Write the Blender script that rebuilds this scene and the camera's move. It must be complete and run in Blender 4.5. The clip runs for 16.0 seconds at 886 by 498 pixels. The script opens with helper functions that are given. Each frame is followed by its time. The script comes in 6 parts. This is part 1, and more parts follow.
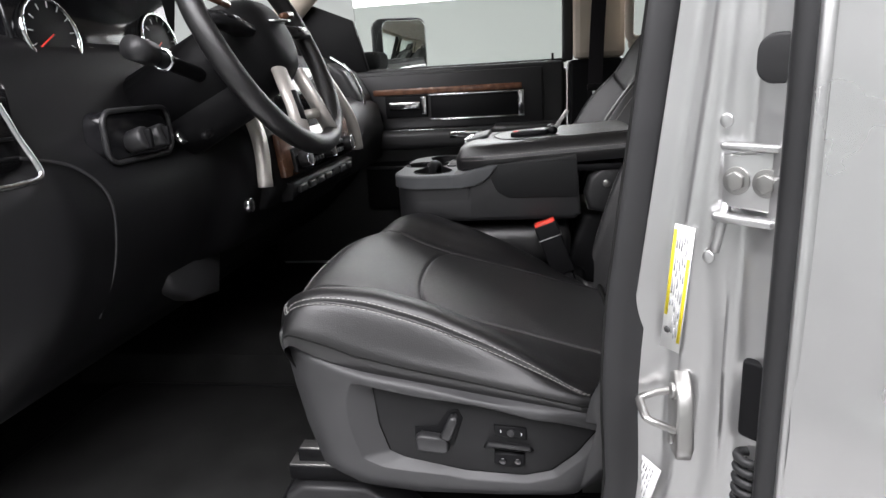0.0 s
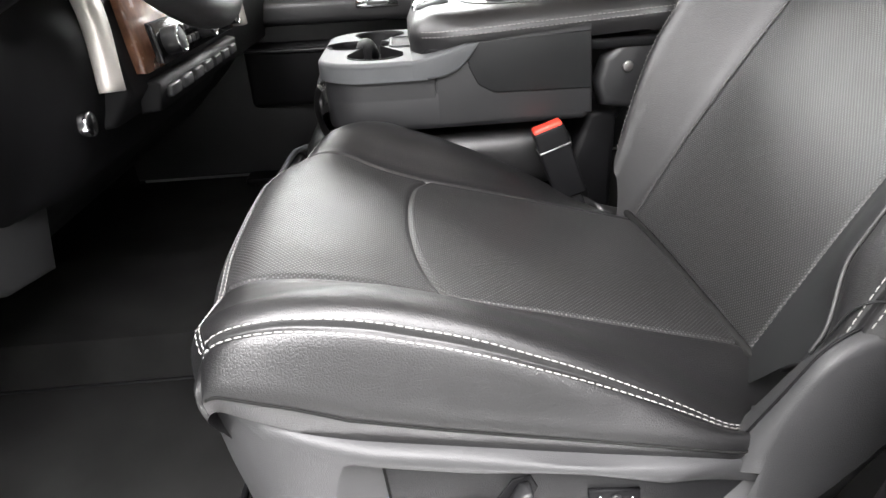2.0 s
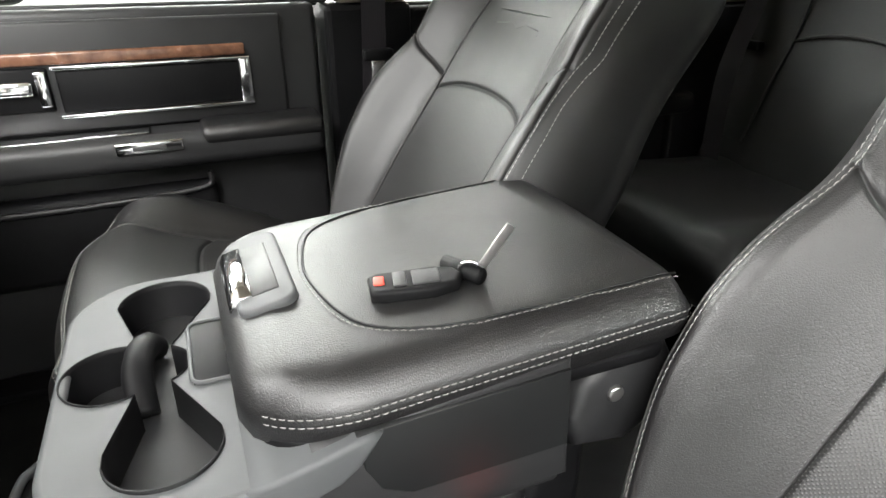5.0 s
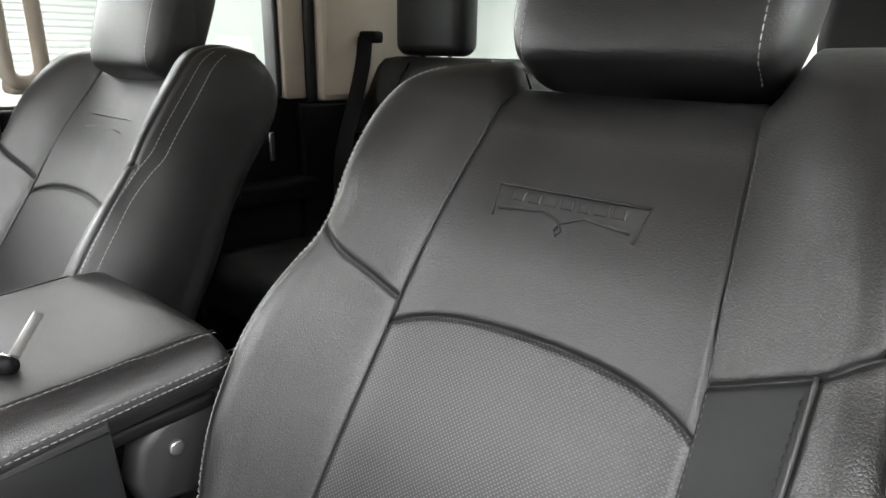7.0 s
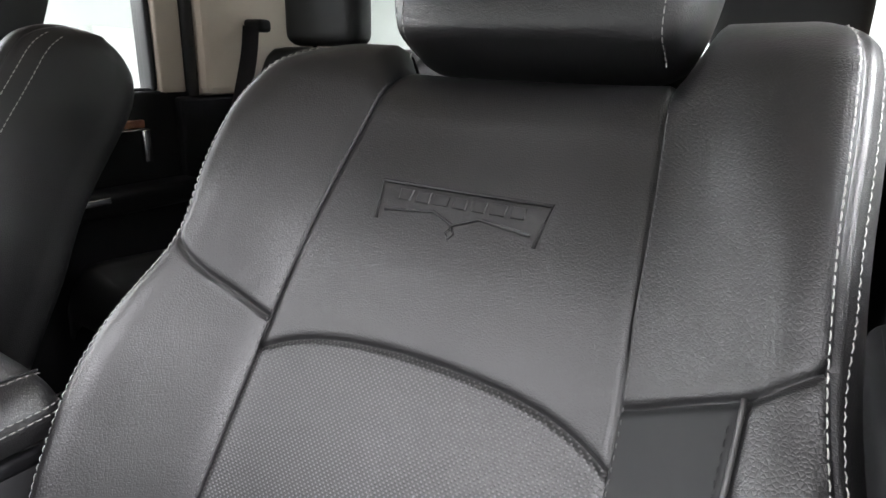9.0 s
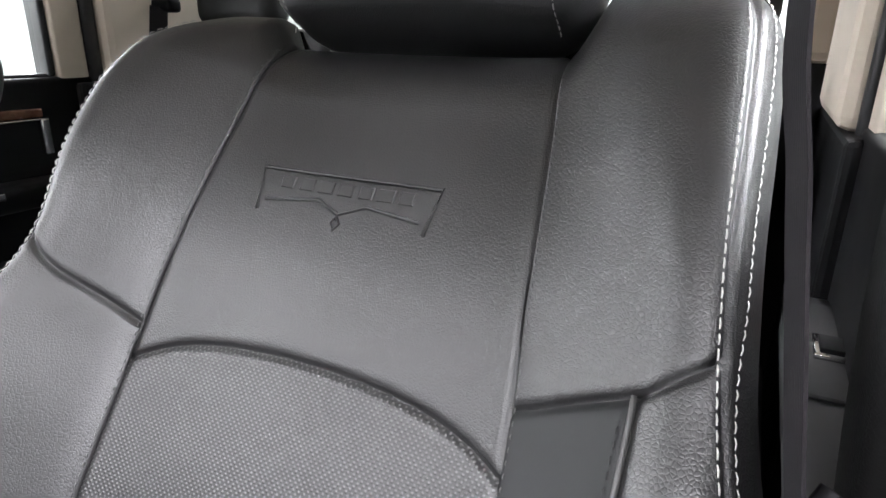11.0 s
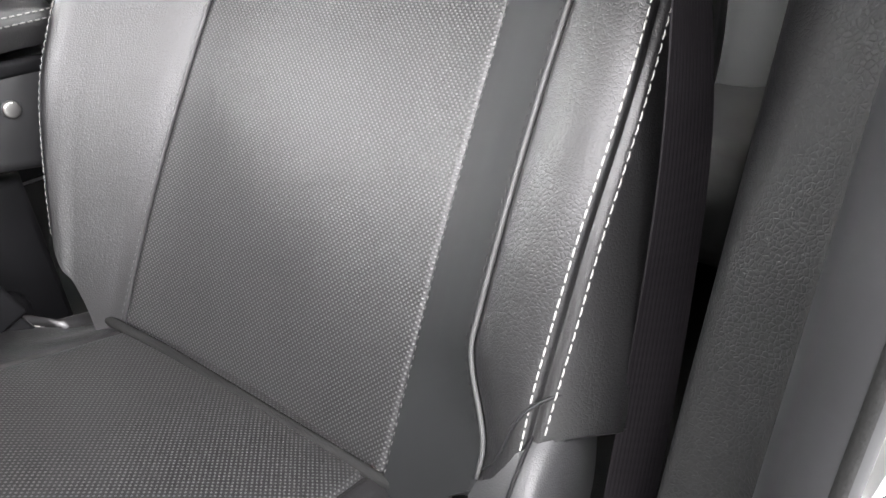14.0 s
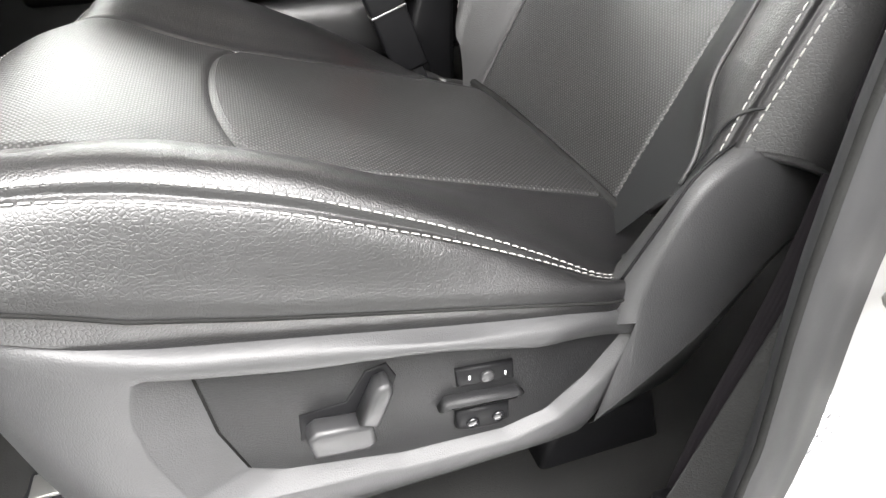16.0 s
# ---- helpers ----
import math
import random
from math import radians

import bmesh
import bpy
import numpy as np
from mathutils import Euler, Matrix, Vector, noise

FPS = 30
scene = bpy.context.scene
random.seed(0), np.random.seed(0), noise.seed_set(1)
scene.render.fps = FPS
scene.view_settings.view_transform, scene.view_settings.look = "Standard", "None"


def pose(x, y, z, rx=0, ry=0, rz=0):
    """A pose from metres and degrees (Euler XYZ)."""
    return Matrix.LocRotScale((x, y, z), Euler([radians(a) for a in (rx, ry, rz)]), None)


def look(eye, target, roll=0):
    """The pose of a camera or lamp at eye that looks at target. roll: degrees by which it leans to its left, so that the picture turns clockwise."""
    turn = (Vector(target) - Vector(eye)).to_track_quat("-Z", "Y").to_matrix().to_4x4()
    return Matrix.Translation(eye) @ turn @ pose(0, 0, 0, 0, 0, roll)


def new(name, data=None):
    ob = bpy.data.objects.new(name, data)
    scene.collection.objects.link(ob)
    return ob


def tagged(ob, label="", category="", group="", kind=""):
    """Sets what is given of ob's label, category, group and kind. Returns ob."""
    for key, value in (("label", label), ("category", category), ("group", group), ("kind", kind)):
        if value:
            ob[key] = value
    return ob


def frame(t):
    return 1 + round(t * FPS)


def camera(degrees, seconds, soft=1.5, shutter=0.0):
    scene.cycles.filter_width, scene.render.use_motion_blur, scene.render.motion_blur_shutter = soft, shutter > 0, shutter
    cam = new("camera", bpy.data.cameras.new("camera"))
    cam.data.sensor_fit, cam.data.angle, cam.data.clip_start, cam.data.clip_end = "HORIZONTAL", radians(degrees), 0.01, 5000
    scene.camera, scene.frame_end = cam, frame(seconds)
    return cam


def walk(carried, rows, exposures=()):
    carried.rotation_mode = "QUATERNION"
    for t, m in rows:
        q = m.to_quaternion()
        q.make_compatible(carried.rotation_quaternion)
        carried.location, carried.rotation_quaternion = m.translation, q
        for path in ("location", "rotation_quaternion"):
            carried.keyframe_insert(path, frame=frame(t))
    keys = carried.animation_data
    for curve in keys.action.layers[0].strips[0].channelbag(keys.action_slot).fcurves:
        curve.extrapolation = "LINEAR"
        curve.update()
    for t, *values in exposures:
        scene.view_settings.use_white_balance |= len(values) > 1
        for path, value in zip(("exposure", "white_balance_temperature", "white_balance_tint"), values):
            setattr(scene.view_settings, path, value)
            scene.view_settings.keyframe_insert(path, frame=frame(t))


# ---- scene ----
cam = camera(71.0, 16.0)
PATH = [
    (0, (0.064, 0.03, 1.493), (-0.243, 1.934, 0.962), -3.4),
    (0.5, (-0.021, 0.152, 1.464), (-0.131, 2.019, 0.756), -3.2),
    (1, (-0.063, 0.257, 1.443), (-0.081, 2.1, 0.666), -2.9),
    (1.5, (-0.081, 0.315, 1.436), (-0.065, 2.137, 0.61), -2.9),
    (2, (-0.123, 0.41, 1.448), (-0.036, 2.196, 0.552), -3.2),
    (2.5, (-0.166, 0.543, 1.486), (0.111, 2.285, 0.543), -2.0),
    (3, (-0.151, 0.727, 1.528), (0.198, 2.448, 0.571), -1.3),
    (3.2, (-0.134, 0.816, 1.53), (0.223, 2.536, 0.574), -1.1),
    (5.3, (-0.105, 0.959, 1.642), (0.727, 2.583, 0.824), 0.8),
    (5.5, (-0.104, 0.937, 1.655), (0.836, 2.533, 0.901), 1.2),
    (6, (-0.097, 0.888, 1.67), (1.08, 2.371, 1.025), 1.0),
    (6.5, (-0.064, 0.837, 1.654), (1.296, 2.172, 1.045), 1.0),
    (7, (-0.031, 0.775, 1.64), (1.43, 1.999, 1.037), 1.1),
    (7.5, (-0.017, 0.764, 1.622), (1.508, 1.91, 1.021), 1.2),
    (8, (-0.015, 0.768, 1.624), (1.553, 1.857, 1.027), 1.5),
    (8.2, (-0.009, 0.774, 1.625), (1.568, 1.85, 1.029), 1.5),
    (10.3, (0.12, 0.828, 1.622), (1.803, 1.711, 0.999), 1.2),
    (10.5, (0.119, 0.813, 1.621), (1.803, 1.696, 1.0), 1.0),
    (11, (0.1, 0.784, 1.617), (1.794, 1.627, 0.969), 1.0),
    (11.5, (0.071, 0.753, 1.594), (1.768, 1.577, 0.93), 0.8),
    (12, (0.046, 0.724, 1.567), (1.713, 1.564, 0.849), 0.0),
    (12.5, (0.014, 0.711, 1.531), (1.629, 1.594, 0.749), -0.1),
    (13, (-0.004, 0.697, 1.501), (1.551, 1.594, 0.62), -0.1),
    (13.5, (-0.021, 0.682, 1.479), (1.469, 1.609, 0.52), -0.2),
    (14, (-0.034, 0.666, 1.449), (1.381, 1.635, 0.42), -0.5),
    (14.5, (-0.05, 0.644, 1.413), (1.288, 1.677, 0.343), -0.8),
    (15, (-0.044, 0.595, 1.385), (1.082, 1.841, 0.299), -1.6),
    (15.5, (-0.081, 0.516, 1.367), (0.705, 2.002, 0.284), -1.9),
    (16, (-0.098, 0.469, 1.35), (0.401, 2.059, 0.244), -1.6),
]
walk(cam, [(t, look(eye, target, roll)) for t, eye, target, roll in PATH],
     exposures=[(0.0, -1.15, 6450, 12), (0.5, -0.8, 6450, 12.5), (1.0, -0.3, 6450, 12.5), (2.0, 0.3, 6600, 10), (3.0, 0.4, 6700, 7), (5.5, 0.4, 6700, 6),
                (7.0, 0.22, 6550, 8), (8.0, 0.2, 6450, 10), (10.5, 0.53, 6300, 12), (12.0, 0.8, 6350, 12), (13.0, 0.88, 6400, 12), (14.0, 0.95, 6500, 11), (15.0, 0.95, 6500, 11), (16.0, 0.58, 6700, 8)])

# ---- world and light: a bright white hall ----
world = bpy.data.worlds.new("hall_air")
scene.world = world
world.use_nodes = True
world.node_tree.nodes["Background"].inputs[0].default_value = (1, 1, 1, 1)
world.node_tree.nodes["Background"].inputs[1].default_value = 0.02


def area_lamp(name, at, target, sx, sy, power, colour=(1, 1, 1)):
    d = bpy.data.lights.new(name, "AREA")
    d.shape, d.size, d.size_y, d.energy, d.color = "RECTANGLE", sx, sy, power, colour
    ob = new(name, d)
    ob.matrix_world = look(at, target)
    return ob


# added area lights, unseen, placed and sized for the sheen they give the leather
LAMP_Z = 3.35
for at, aim, sx, sy, w in (((-0.05, -1.15, LAMP_Z), (-0.05, -1.15, 0.0), 3.8, 2.6, 800), ((-2.8, 1.4, LAMP_Z), (-2.8, 1.4, 0.0), 2.0, 2.3, 245),
                           ((0.4, 4.9, 2.95), (0.3, 1.2, 1.2), 6.4, 1.9, 500), ((4.4, 1.44, LAMP_Z), (4.4, 1.44, 0.0), 1.7, 0.5, 40)):
    area_lamp("hall_lamp", at, aim, sx, sy, w, (1.0, 0.985, 1.01))


# ---- materials ----
def material(name):
    m = bpy.data.materials.new(name)
    m.use_nodes = True
    nt = m.node_tree
    return m, nt, nt.nodes["Principled BSDF"]


def node(nt, kind, **values):
    n = nt.nodes.new(kind)
    for key, v in values.items():
        if key in n.inputs:
            n.inputs[key].default_value = v
        else:
            setattr(n, key, v)
    return n


def math_node(nt, op, a, b=None):
    n = nt.nodes.new("ShaderNodeMath")
    n.operation = op
    for i, v in enumerate((a, b)):
        if v is None:
            continue
        if hasattr(v, "links"):
            nt.links.new(v, n.inputs[i])
        else:
            n.inputs[i].default_value = v
    return n.outputs[0]


def ramp(nt, fac, stops):
    r = nt.nodes.new("ShaderNodeValToRGB")
    while len(r.color_ramp.elements) < len(stops):
        r.color_ramp.elements.new(0.5)
    for e, (p, c) in zip(r.color_ramp.elements, stops):
        e.position, e.color = p, (*c, 1)
    nt.links.new(fac, r.inputs[0])
    return r.outputs[0]


def surface(name, base, rough, metal=0.0, grain=0.0, grain_scale=600.0, vary=0.15, stain_scale=9.0,
            coat=0.0, rough_vary=0.08, cells=False, spec=0.5, folds=0.0):
    """A painted, moulded or leathered surface: two scales of variation and a fine relief, in metres."""
    m, nt, p = material(name)
    pos = nt.nodes.new("ShaderNodeTexCoord").outputs["Object"]
    big = node(nt, "ShaderNodeTexNoise", Scale=stain_scale, Detail=4.0)
    nt.links.new(pos, big.inputs["Vector"])
    lo, hi = [c * (1 - vary) for c in base], [min(1, c * (1 + vary)) for c in base]
    nt.links.new(ramp(nt, big.outputs["Fac"], [(0.3, lo), (0.7, hi)]), p.inputs["Base Color"])
    r = math_node(nt, "MULTIPLY_ADD", big.outputs["Fac"], 2 * rough_vary)
    r.node.inputs[2].default_value = rough - rough_vary
    nt.links.new(r, p.inputs["Roughness"])
    p.inputs["Metallic"].default_value = metal
    p.inputs["Coat Weight"].default_value = coat
    p.inputs["Coat Roughness"].default_value = 0.08
    p.inputs["Specular IOR Level"].default_value = spec
    if grain:
        if cells:
            fine = node(nt, "ShaderNodeTexVoronoi", Scale=grain_scale, feature="DISTANCE_TO_EDGE")
            out = ramp(nt, fine.outputs["Distance"], [(0.0, (0, 0, 0)), (0.22, (1, 1, 1))])
        else:
            fine = node(nt, "ShaderNodeTexNoise", Scale=grain_scale, Detail=3.0)
            out = fine.outputs["Fac"]
        warp = node(nt, "ShaderNodeTexNoise", Scale=60.0, Detail=2.0)
        nt.links.new(pos, warp.inputs["Vector"])
        mix = node(nt, "ShaderNodeMixRGB", blend_type="LINEAR_LIGHT")
        mix.inputs[0].default_value = 0.0016
        nt.links.new(pos, mix.inputs[1])
        nt.links.new(warp.outputs["Color"], mix.inputs[2])
        nt.links.new(mix.outputs[0], fine.inputs["Vector"])
        bump = node(nt, "ShaderNodeBump", Strength=grain, Distance=0.0004)
        nt.links.new(out, bump.inputs["Height"])
        nt.links.new(bump.outputs[0], p.inputs["Normal"])
        if folds:
            slack = node(nt, "ShaderNodeTexNoise", Scale=22.0, Detail=3.0)
            nt.links.new(pos, slack.inputs["Vector"])
            loose = node(nt, "ShaderNodeBump", Strength=folds, Distance=0.004)
            nt.links.new(slack.outputs["Fac"], loose.inputs["Height"])
            nt.links.new(loose.outputs[0], bump.inputs["Normal"])
    return m


def perforated(name, base, pitch=0.0043):
    """Leather with staggered pin holes, laid out along the cover's own width and length."""
    m, nt, p = material(name)
    uv = nt.nodes.new("ShaderNodeTexCoord").outputs["UV"]
    sep = nt.nodes.new("ShaderNodeSeparateXYZ")
    nt.links.new(uv, sep.inputs[0])
    a = math_node(nt, "MULTIPLY", sep.outputs[0], 1 / pitch)
    b = math_node(nt, "MULTIPLY", sep.outputs[1], 1 / (pitch * 0.5))
    row = math_node(nt, "FLOOR", b)
    odd = math_node(nt, "MULTIPLY", math_node(nt, "PINGPONG", row, 1.0), 0.5)
    fx = math_node(nt, "SUBTRACT", math_node(nt, "FRACT", math_node(nt, "ADD", a, odd)), 0.5)
    fy = math_node(nt, "MULTIPLY", math_node(nt, "SUBTRACT", math_node(nt, "FRACT", b), 0.5), 0.5)
    d2 = math_node(nt, "ADD", math_node(nt, "MULTIPLY", fx, fx), math_node(nt, "MULTIPLY", fy, fy))
    hole = math_node(nt, "LESS_THAN", d2, 0.030)
    rim = ramp(nt, d2, [(0.0, (0, 0, 0)), (0.075, (1, 1, 1))])
    pos = nt.nodes.new("ShaderNodeTexCoord").outputs["Object"]
    big = node(nt, "ShaderNodeTexNoise", Scale=8.0, Detail=4.0)
    nt.links.new(pos, big.inputs["Vector"])
    skin = ramp(nt, big.outputs["Fac"], [(0.3, [c * 0.85 for c in base]), (0.7, [c * 1.15 for c in base])])
    mix = nt.nodes.new("ShaderNodeMixRGB")
    nt.links.new(hole, mix.inputs[0])
    nt.links.new(skin, mix.inputs[1])
    mix.inputs[2].default_value = (0.062, 0.062, 0.062, 1)
    nt.links.new(mix.outputs[0], p.inputs["Base Color"])
    p.inputs["Roughness"].default_value = 0.42
    p.inputs["Specular IOR Level"].default_value = 0.7
    bump = node(nt, "ShaderNodeBump", Strength=0.45, Distance=0.0006)
    nt.links.new(rim, bump.inputs["Height"])
    nt.links.new(bump.outputs[0], p.inputs["Normal"])
    return m


LEATHER = surface("black_leather", (0.0080, 0.0078, 0.0082), 0.40, grain=0.27, grain_scale=420, cells=True, rough_vary=0.08, spec=0.72, folds=0.12)
BENCH_LEATHER = surface("matt_black_leather", (0.008, 0.008, 0.008), 0.55, grain=0.2, grain_scale=500, cells=True, rough_vary=0.05, spec=0.35)
PERF = perforated("perforated_leather", (0.0080, 0.0078, 0.0081))
SUEDE = surface("dark_smooth_vinyl", (0.008, 0.0085, 0.009), 0.6, spec=0.35, grain=0.1, grain_scale=900)
THREAD = surface("pale_thread", (0.32, 0.315, 0.30), 0.7, vary=0.1)
LID_THREAD = surface("grey_thread", (0.16, 0.155, 0.15), 0.7, vary=0.1)
PIPING = surface("grey_piping", (0.05, 0.05, 0.05), 0.5, vary=0.1)
PLASTIC = surface("charcoal_plastic", (0.019, 0.019, 0.020), 0.45, grain=0.12, grain_scale=900, cells=True)
PLASTIC_SOFT = surface("grained_grey_plastic", (0.034, 0.034, 0.0352), 0.50, grain=0.2, grain_scale=520, cells=True)
PANEL_GRAIN = surface("grained_panel_plastic", (0.010, 0.010, 0.0107), 0.50, grain=0.3, grain_scale=520, cells=True, spec=0.28)
PILLAR_GRAIN = surface("grained_dark_pillar_plastic", (0.014, 0.014, 0.0142), 0.52, grain=0.4, grain_scale=380, cells=True, spec=0.25)
PLASTIC_DARK = surface("black_plastic", (0.006, 0.006, 0.0066), 0.52, grain=0.12, grain_scale=900, spec=0.13)
TRAY = surface("mid_grey_plastic", (0.072, 0.075, 0.078), 0.58, spec=0.3, grain=0.15, grain_scale=900)
GLOSS = surface("gloss_black", (0.008, 0.008, 0.009), 0.15, vary=0.05)
CARPET = surface("black_carpet", (0.012, 0.012, 0.0118), 0.95, grain=1.0, grain_scale=700, vary=0.35, spec=0.1)
CHROME = surface("chrome", (0.75, 0.75, 0.76), 0.10, metal=1.0, vary=0.03, rough_vary=0.03)
STEEL = surface("zinc_steel", (0.36, 0.355, 0.345), 0.35, metal=0.9, vary=0.12, grain=0.1, grain_scale=300)
SATIN = surface("satin_silver_trim", (0.62, 0.59, 0.55), 0.4, metal=0.5, vary=0.05)
SILVER = surface("silver_paint", (0.55, 0.55, 0.55), 0.30, metal=0.86, vary=0.04, coat=0.6, grain=0.03, grain_scale=1500)
RUBBER = surface("black_rubber", (0.014, 0.014, 0.015), 0.5, vary=0.2, grain=0.1, grain_scale=400)
WOOD = surface("brown_wood_trim", (0.16, 0.075, 0.045), 0.25, vary=0.4, stain_scale=40, coat=0.5)
BEIGE = surface("beige_trim", (0.55, 0.48, 0.40), 0.7, vary=0.06, grain=0.15, grain_scale=900)
WEB = surface("grey_webbing", (0.0095, 0.0082, 0.0096), 0.7, grain=0.3, grain_scale=900, spec=0.15)
RED = surface("red_button", (0.75, 0.05, 0.03), 0.35, vary=0.05)
WHITE_WALL = surface("white_wall", (0.66, 0.685, 0.665), 0.8, vary=0.02, stain_scale=1.0)
FLOOR_GREY = surface("hall_floor_paint", (0.28, 0.28, 0.275), 0.4, vary=0.08, stain_scale=2.0)
LABEL = surface("label_paper", (0.75, 0.75, 0.74), 0.5, vary=0.03)
YELLOW = surface("yellow_ink", (0.75, 0.62, 0.02), 0.5, vary=0.03)
FAINT_INK = surface("faint_print", (0.36, 0.36, 0.37), 0.6, vary=0.1)
INK = surface("dark_ink", (0.05, 0.05, 0.05), 0.6, vary=0.05)
WHITE_INK = surface("white_ink", (0.7, 0.7, 0.7), 0.6, vary=0.05)
MIRROR = surface("mirror", (0.85, 0.87, 0.86), 0.02, metal=1.0, vary=0.0, rough_vary=0.0)
GLASS, _nt, _p = material("window_glass")
_p.inputs["Transmission Weight"].default_value = 1.0
_p.inputs["Roughness"].default_value = 0.0
_p.inputs["IOR"].default_value = 1.1
_p.inputs["Base Color"].default_value = (0.93, 0.97, 0.94, 1)


# ---- building helpers ----
def part(name, bm, mat, parent=None, label="", smooth=True):
    me = bpy.data.meshes.new(name)
    bm.to_mesh(me)
    bm.free()
    me.materials.append(mat)
    for p in me.polygons:
        p.use_smooth = smooth
    ob = new(name, me)
    if parent is not None:
        ob.parent = parent
    if label:
        ob["label"] = label
    return ob


def thing(name, label, category, group="", kind="", at=(0, 0, 0)):
    ob = new(name)
    ob.empty_display_size = 0.02
    ob.location = at
    return tagged(ob, label, category, group, kind)


def grid_bm(pts, uv=None, close_u=False, flip=False):
    """A sheet of quads through rows of points; uv: the same rows of (u, v) in metres."""
    bm = bmesh.new()
    vs = [[bm.verts.new(p) for p in row] for row in pts]
    layer = bm.loops.layers.uv.new("UVMap") if uv else None
    n = len(vs[0])
    for i in range(len(vs) - 1):
        for j in range(n if close_u else n - 1):
            k = (j + 1) % n
            idx = [(i, j), (i, k), (i + 1, k), (i + 1, j)]
            if flip:
                idx.reverse()
            try:
                f = bm.faces.new([vs[a][b] for a, b in idx])
            except ValueError:
                continue
            if uv:
                for loop, (a, b) in zip(f.loops, idx):
                    loop[layer].uv = uv[a][b]
    return bm


def rbox(x0, x1, y0, y1, z0, z1, r=0.004, seg=2):
    bm = bmesh.new()
    bmesh.ops.create_cube(bm, size=1.0)
    for v in bm.verts:
        v.co = ((x0 + x1) / 2 + v.co.x * (x1 - x0), (y0 + y1) / 2 + v.co.y * (y1 - y0), (z0 + z1) / 2 + v.co.z * (z1 - z0))
    r = min(r, 0.48 * min(x1 - x0, y1 - y0, z1 - z0))
    if r > 0:
        bmesh.ops.bevel(bm, geom=bm.edges[:], offset=r, segments=seg, affect="EDGES", profile=0.5)
    return bm


def prism(outline, lo, hi, axis="y", r=0.004, seg=2):
    """An outline of two coordinates pushed along the third axis, with rounded rims."""
    bm = bmesh.new()

    def at(a, b, c):
        return {"x": (c, a, b), "y": (a, c, b), "z": (a, b, c)}[axis]
    f = bm.faces.new([bm.verts.new(at(a, b, lo)) for a, b in outline])
    ret = bmesh.ops.extrude_face_region(bm, geom=[f])
    off = at(0, 0, hi - lo)
    bmesh.ops.translate(bm, verts=[v for v in ret["geom"] if isinstance(v, bmesh.types.BMVert)], vec=off)
    bmesh.ops.recalc_face_normals(bm, faces=bm.faces)
    if r > 0:
        k = {"x": 0, "y": 1, "z": 2}[axis]
        rim = [e for e in bm.edges if abs(e.verts[0].co[k] - e.verts[1].co[k]) < 1e-6]
        bmesh.ops.bevel(bm, geom=rim, offset=r, segments=seg, affect="EDGES", profile=0.5)
    return bm


def smooth_path(ctrl, steps=8, closed=False):
    """A curve through control points."""
    c = [Vector(p) for p in ctrl]
    n, out = len(c), []
    for i in range(n if closed else n - 1):
        p0 = c[i - 1] if (i or closed) else c[0] * 2 - c[1]
        p1, p2 = c[i], c[(i + 1) % n]
        p3 = c[(i + 2) % n] if (closed or i + 2 < n) else p2 * 2 - p1
        for k in range(steps):
            t = k / steps
            out.append(0.5 * (2 * p1 + (p2 - p0) * t + (2 * p0 - 5 * p1 + 4 * p2 - p3) * t * t + (3 * p1 - p0 - 3 * p2 + p3) * t ** 3))
    if not closed:
        out.append(c[-1])
    return out


def tube(path, r, seg=8, closed=False, flat=1.0):
    pts = [Vector(p) for p in path]
    n, rows = len(pts), []
    up = Vector((0.13, 0.21, 0.97))
    for i, p in enumerate(pts):
        d = (pts[(i + 1) % n] if (closed or i < n - 1) else p) - (pts[i - 1] if (closed or i) else p)
        d.normalize()
        a = d.cross(up).normalized()
        b = a.cross(d).normalized()
        rows.append([p + r * (math.cos(q) * a + flat * math.sin(q) * b) for q in [2 * math.pi * k / seg for k in range(seg)]])
    if closed:
        rows.append(rows[0])
    bm = grid_bm(rows, close_u=True)
    if closed:
        bmesh.ops.remove_doubles(bm, verts=bm.verts, dist=1e-6)
    else:
        for row in (rows[0], rows[-1]):
            bm.faces.new([bm.verts.new(p) for p in row])
        bmesh.ops.remove_doubles(bm, verts=bm.verts, dist=1e-6)
    bmesh.ops.recalc_face_normals(bm, faces=bm.faces)
    return bm


def disc(at, normal, r, depth, seg=24, bevel=0.002):
    bm = bmesh.new()
    bmesh.ops.create_cone(bm, cap_ends=True, segments=seg, radius1=r, radius2=r, depth=depth)
    if bevel:
        rim = [e for e in bm.edges if abs(e.verts[0].co.z - e.verts[1].co.z) < 1e-6]
        bmesh.ops.bevel(bm, geom=rim, offset=bevel, segments=2, affect="EDGES", profile=0.5)
    m = Matrix.Translation(at) @ Vector(normal).to_track_quat("Z", "Y").to_matrix().to_4x4()
    bmesh.ops.transform(bm, matrix=m, verts=bm.verts)
    return bm


def ring(at, normal, R, r, seg=40):
    q = Vector(normal).to_track_quat("Z", "Y").to_matrix()
    return tube([Vector(at) + q @ Vector((R * math.cos(a), R * math.sin(a), 0)) for a in [2 * math.pi * k / seg for k in range(seg)]], r, 8, True)


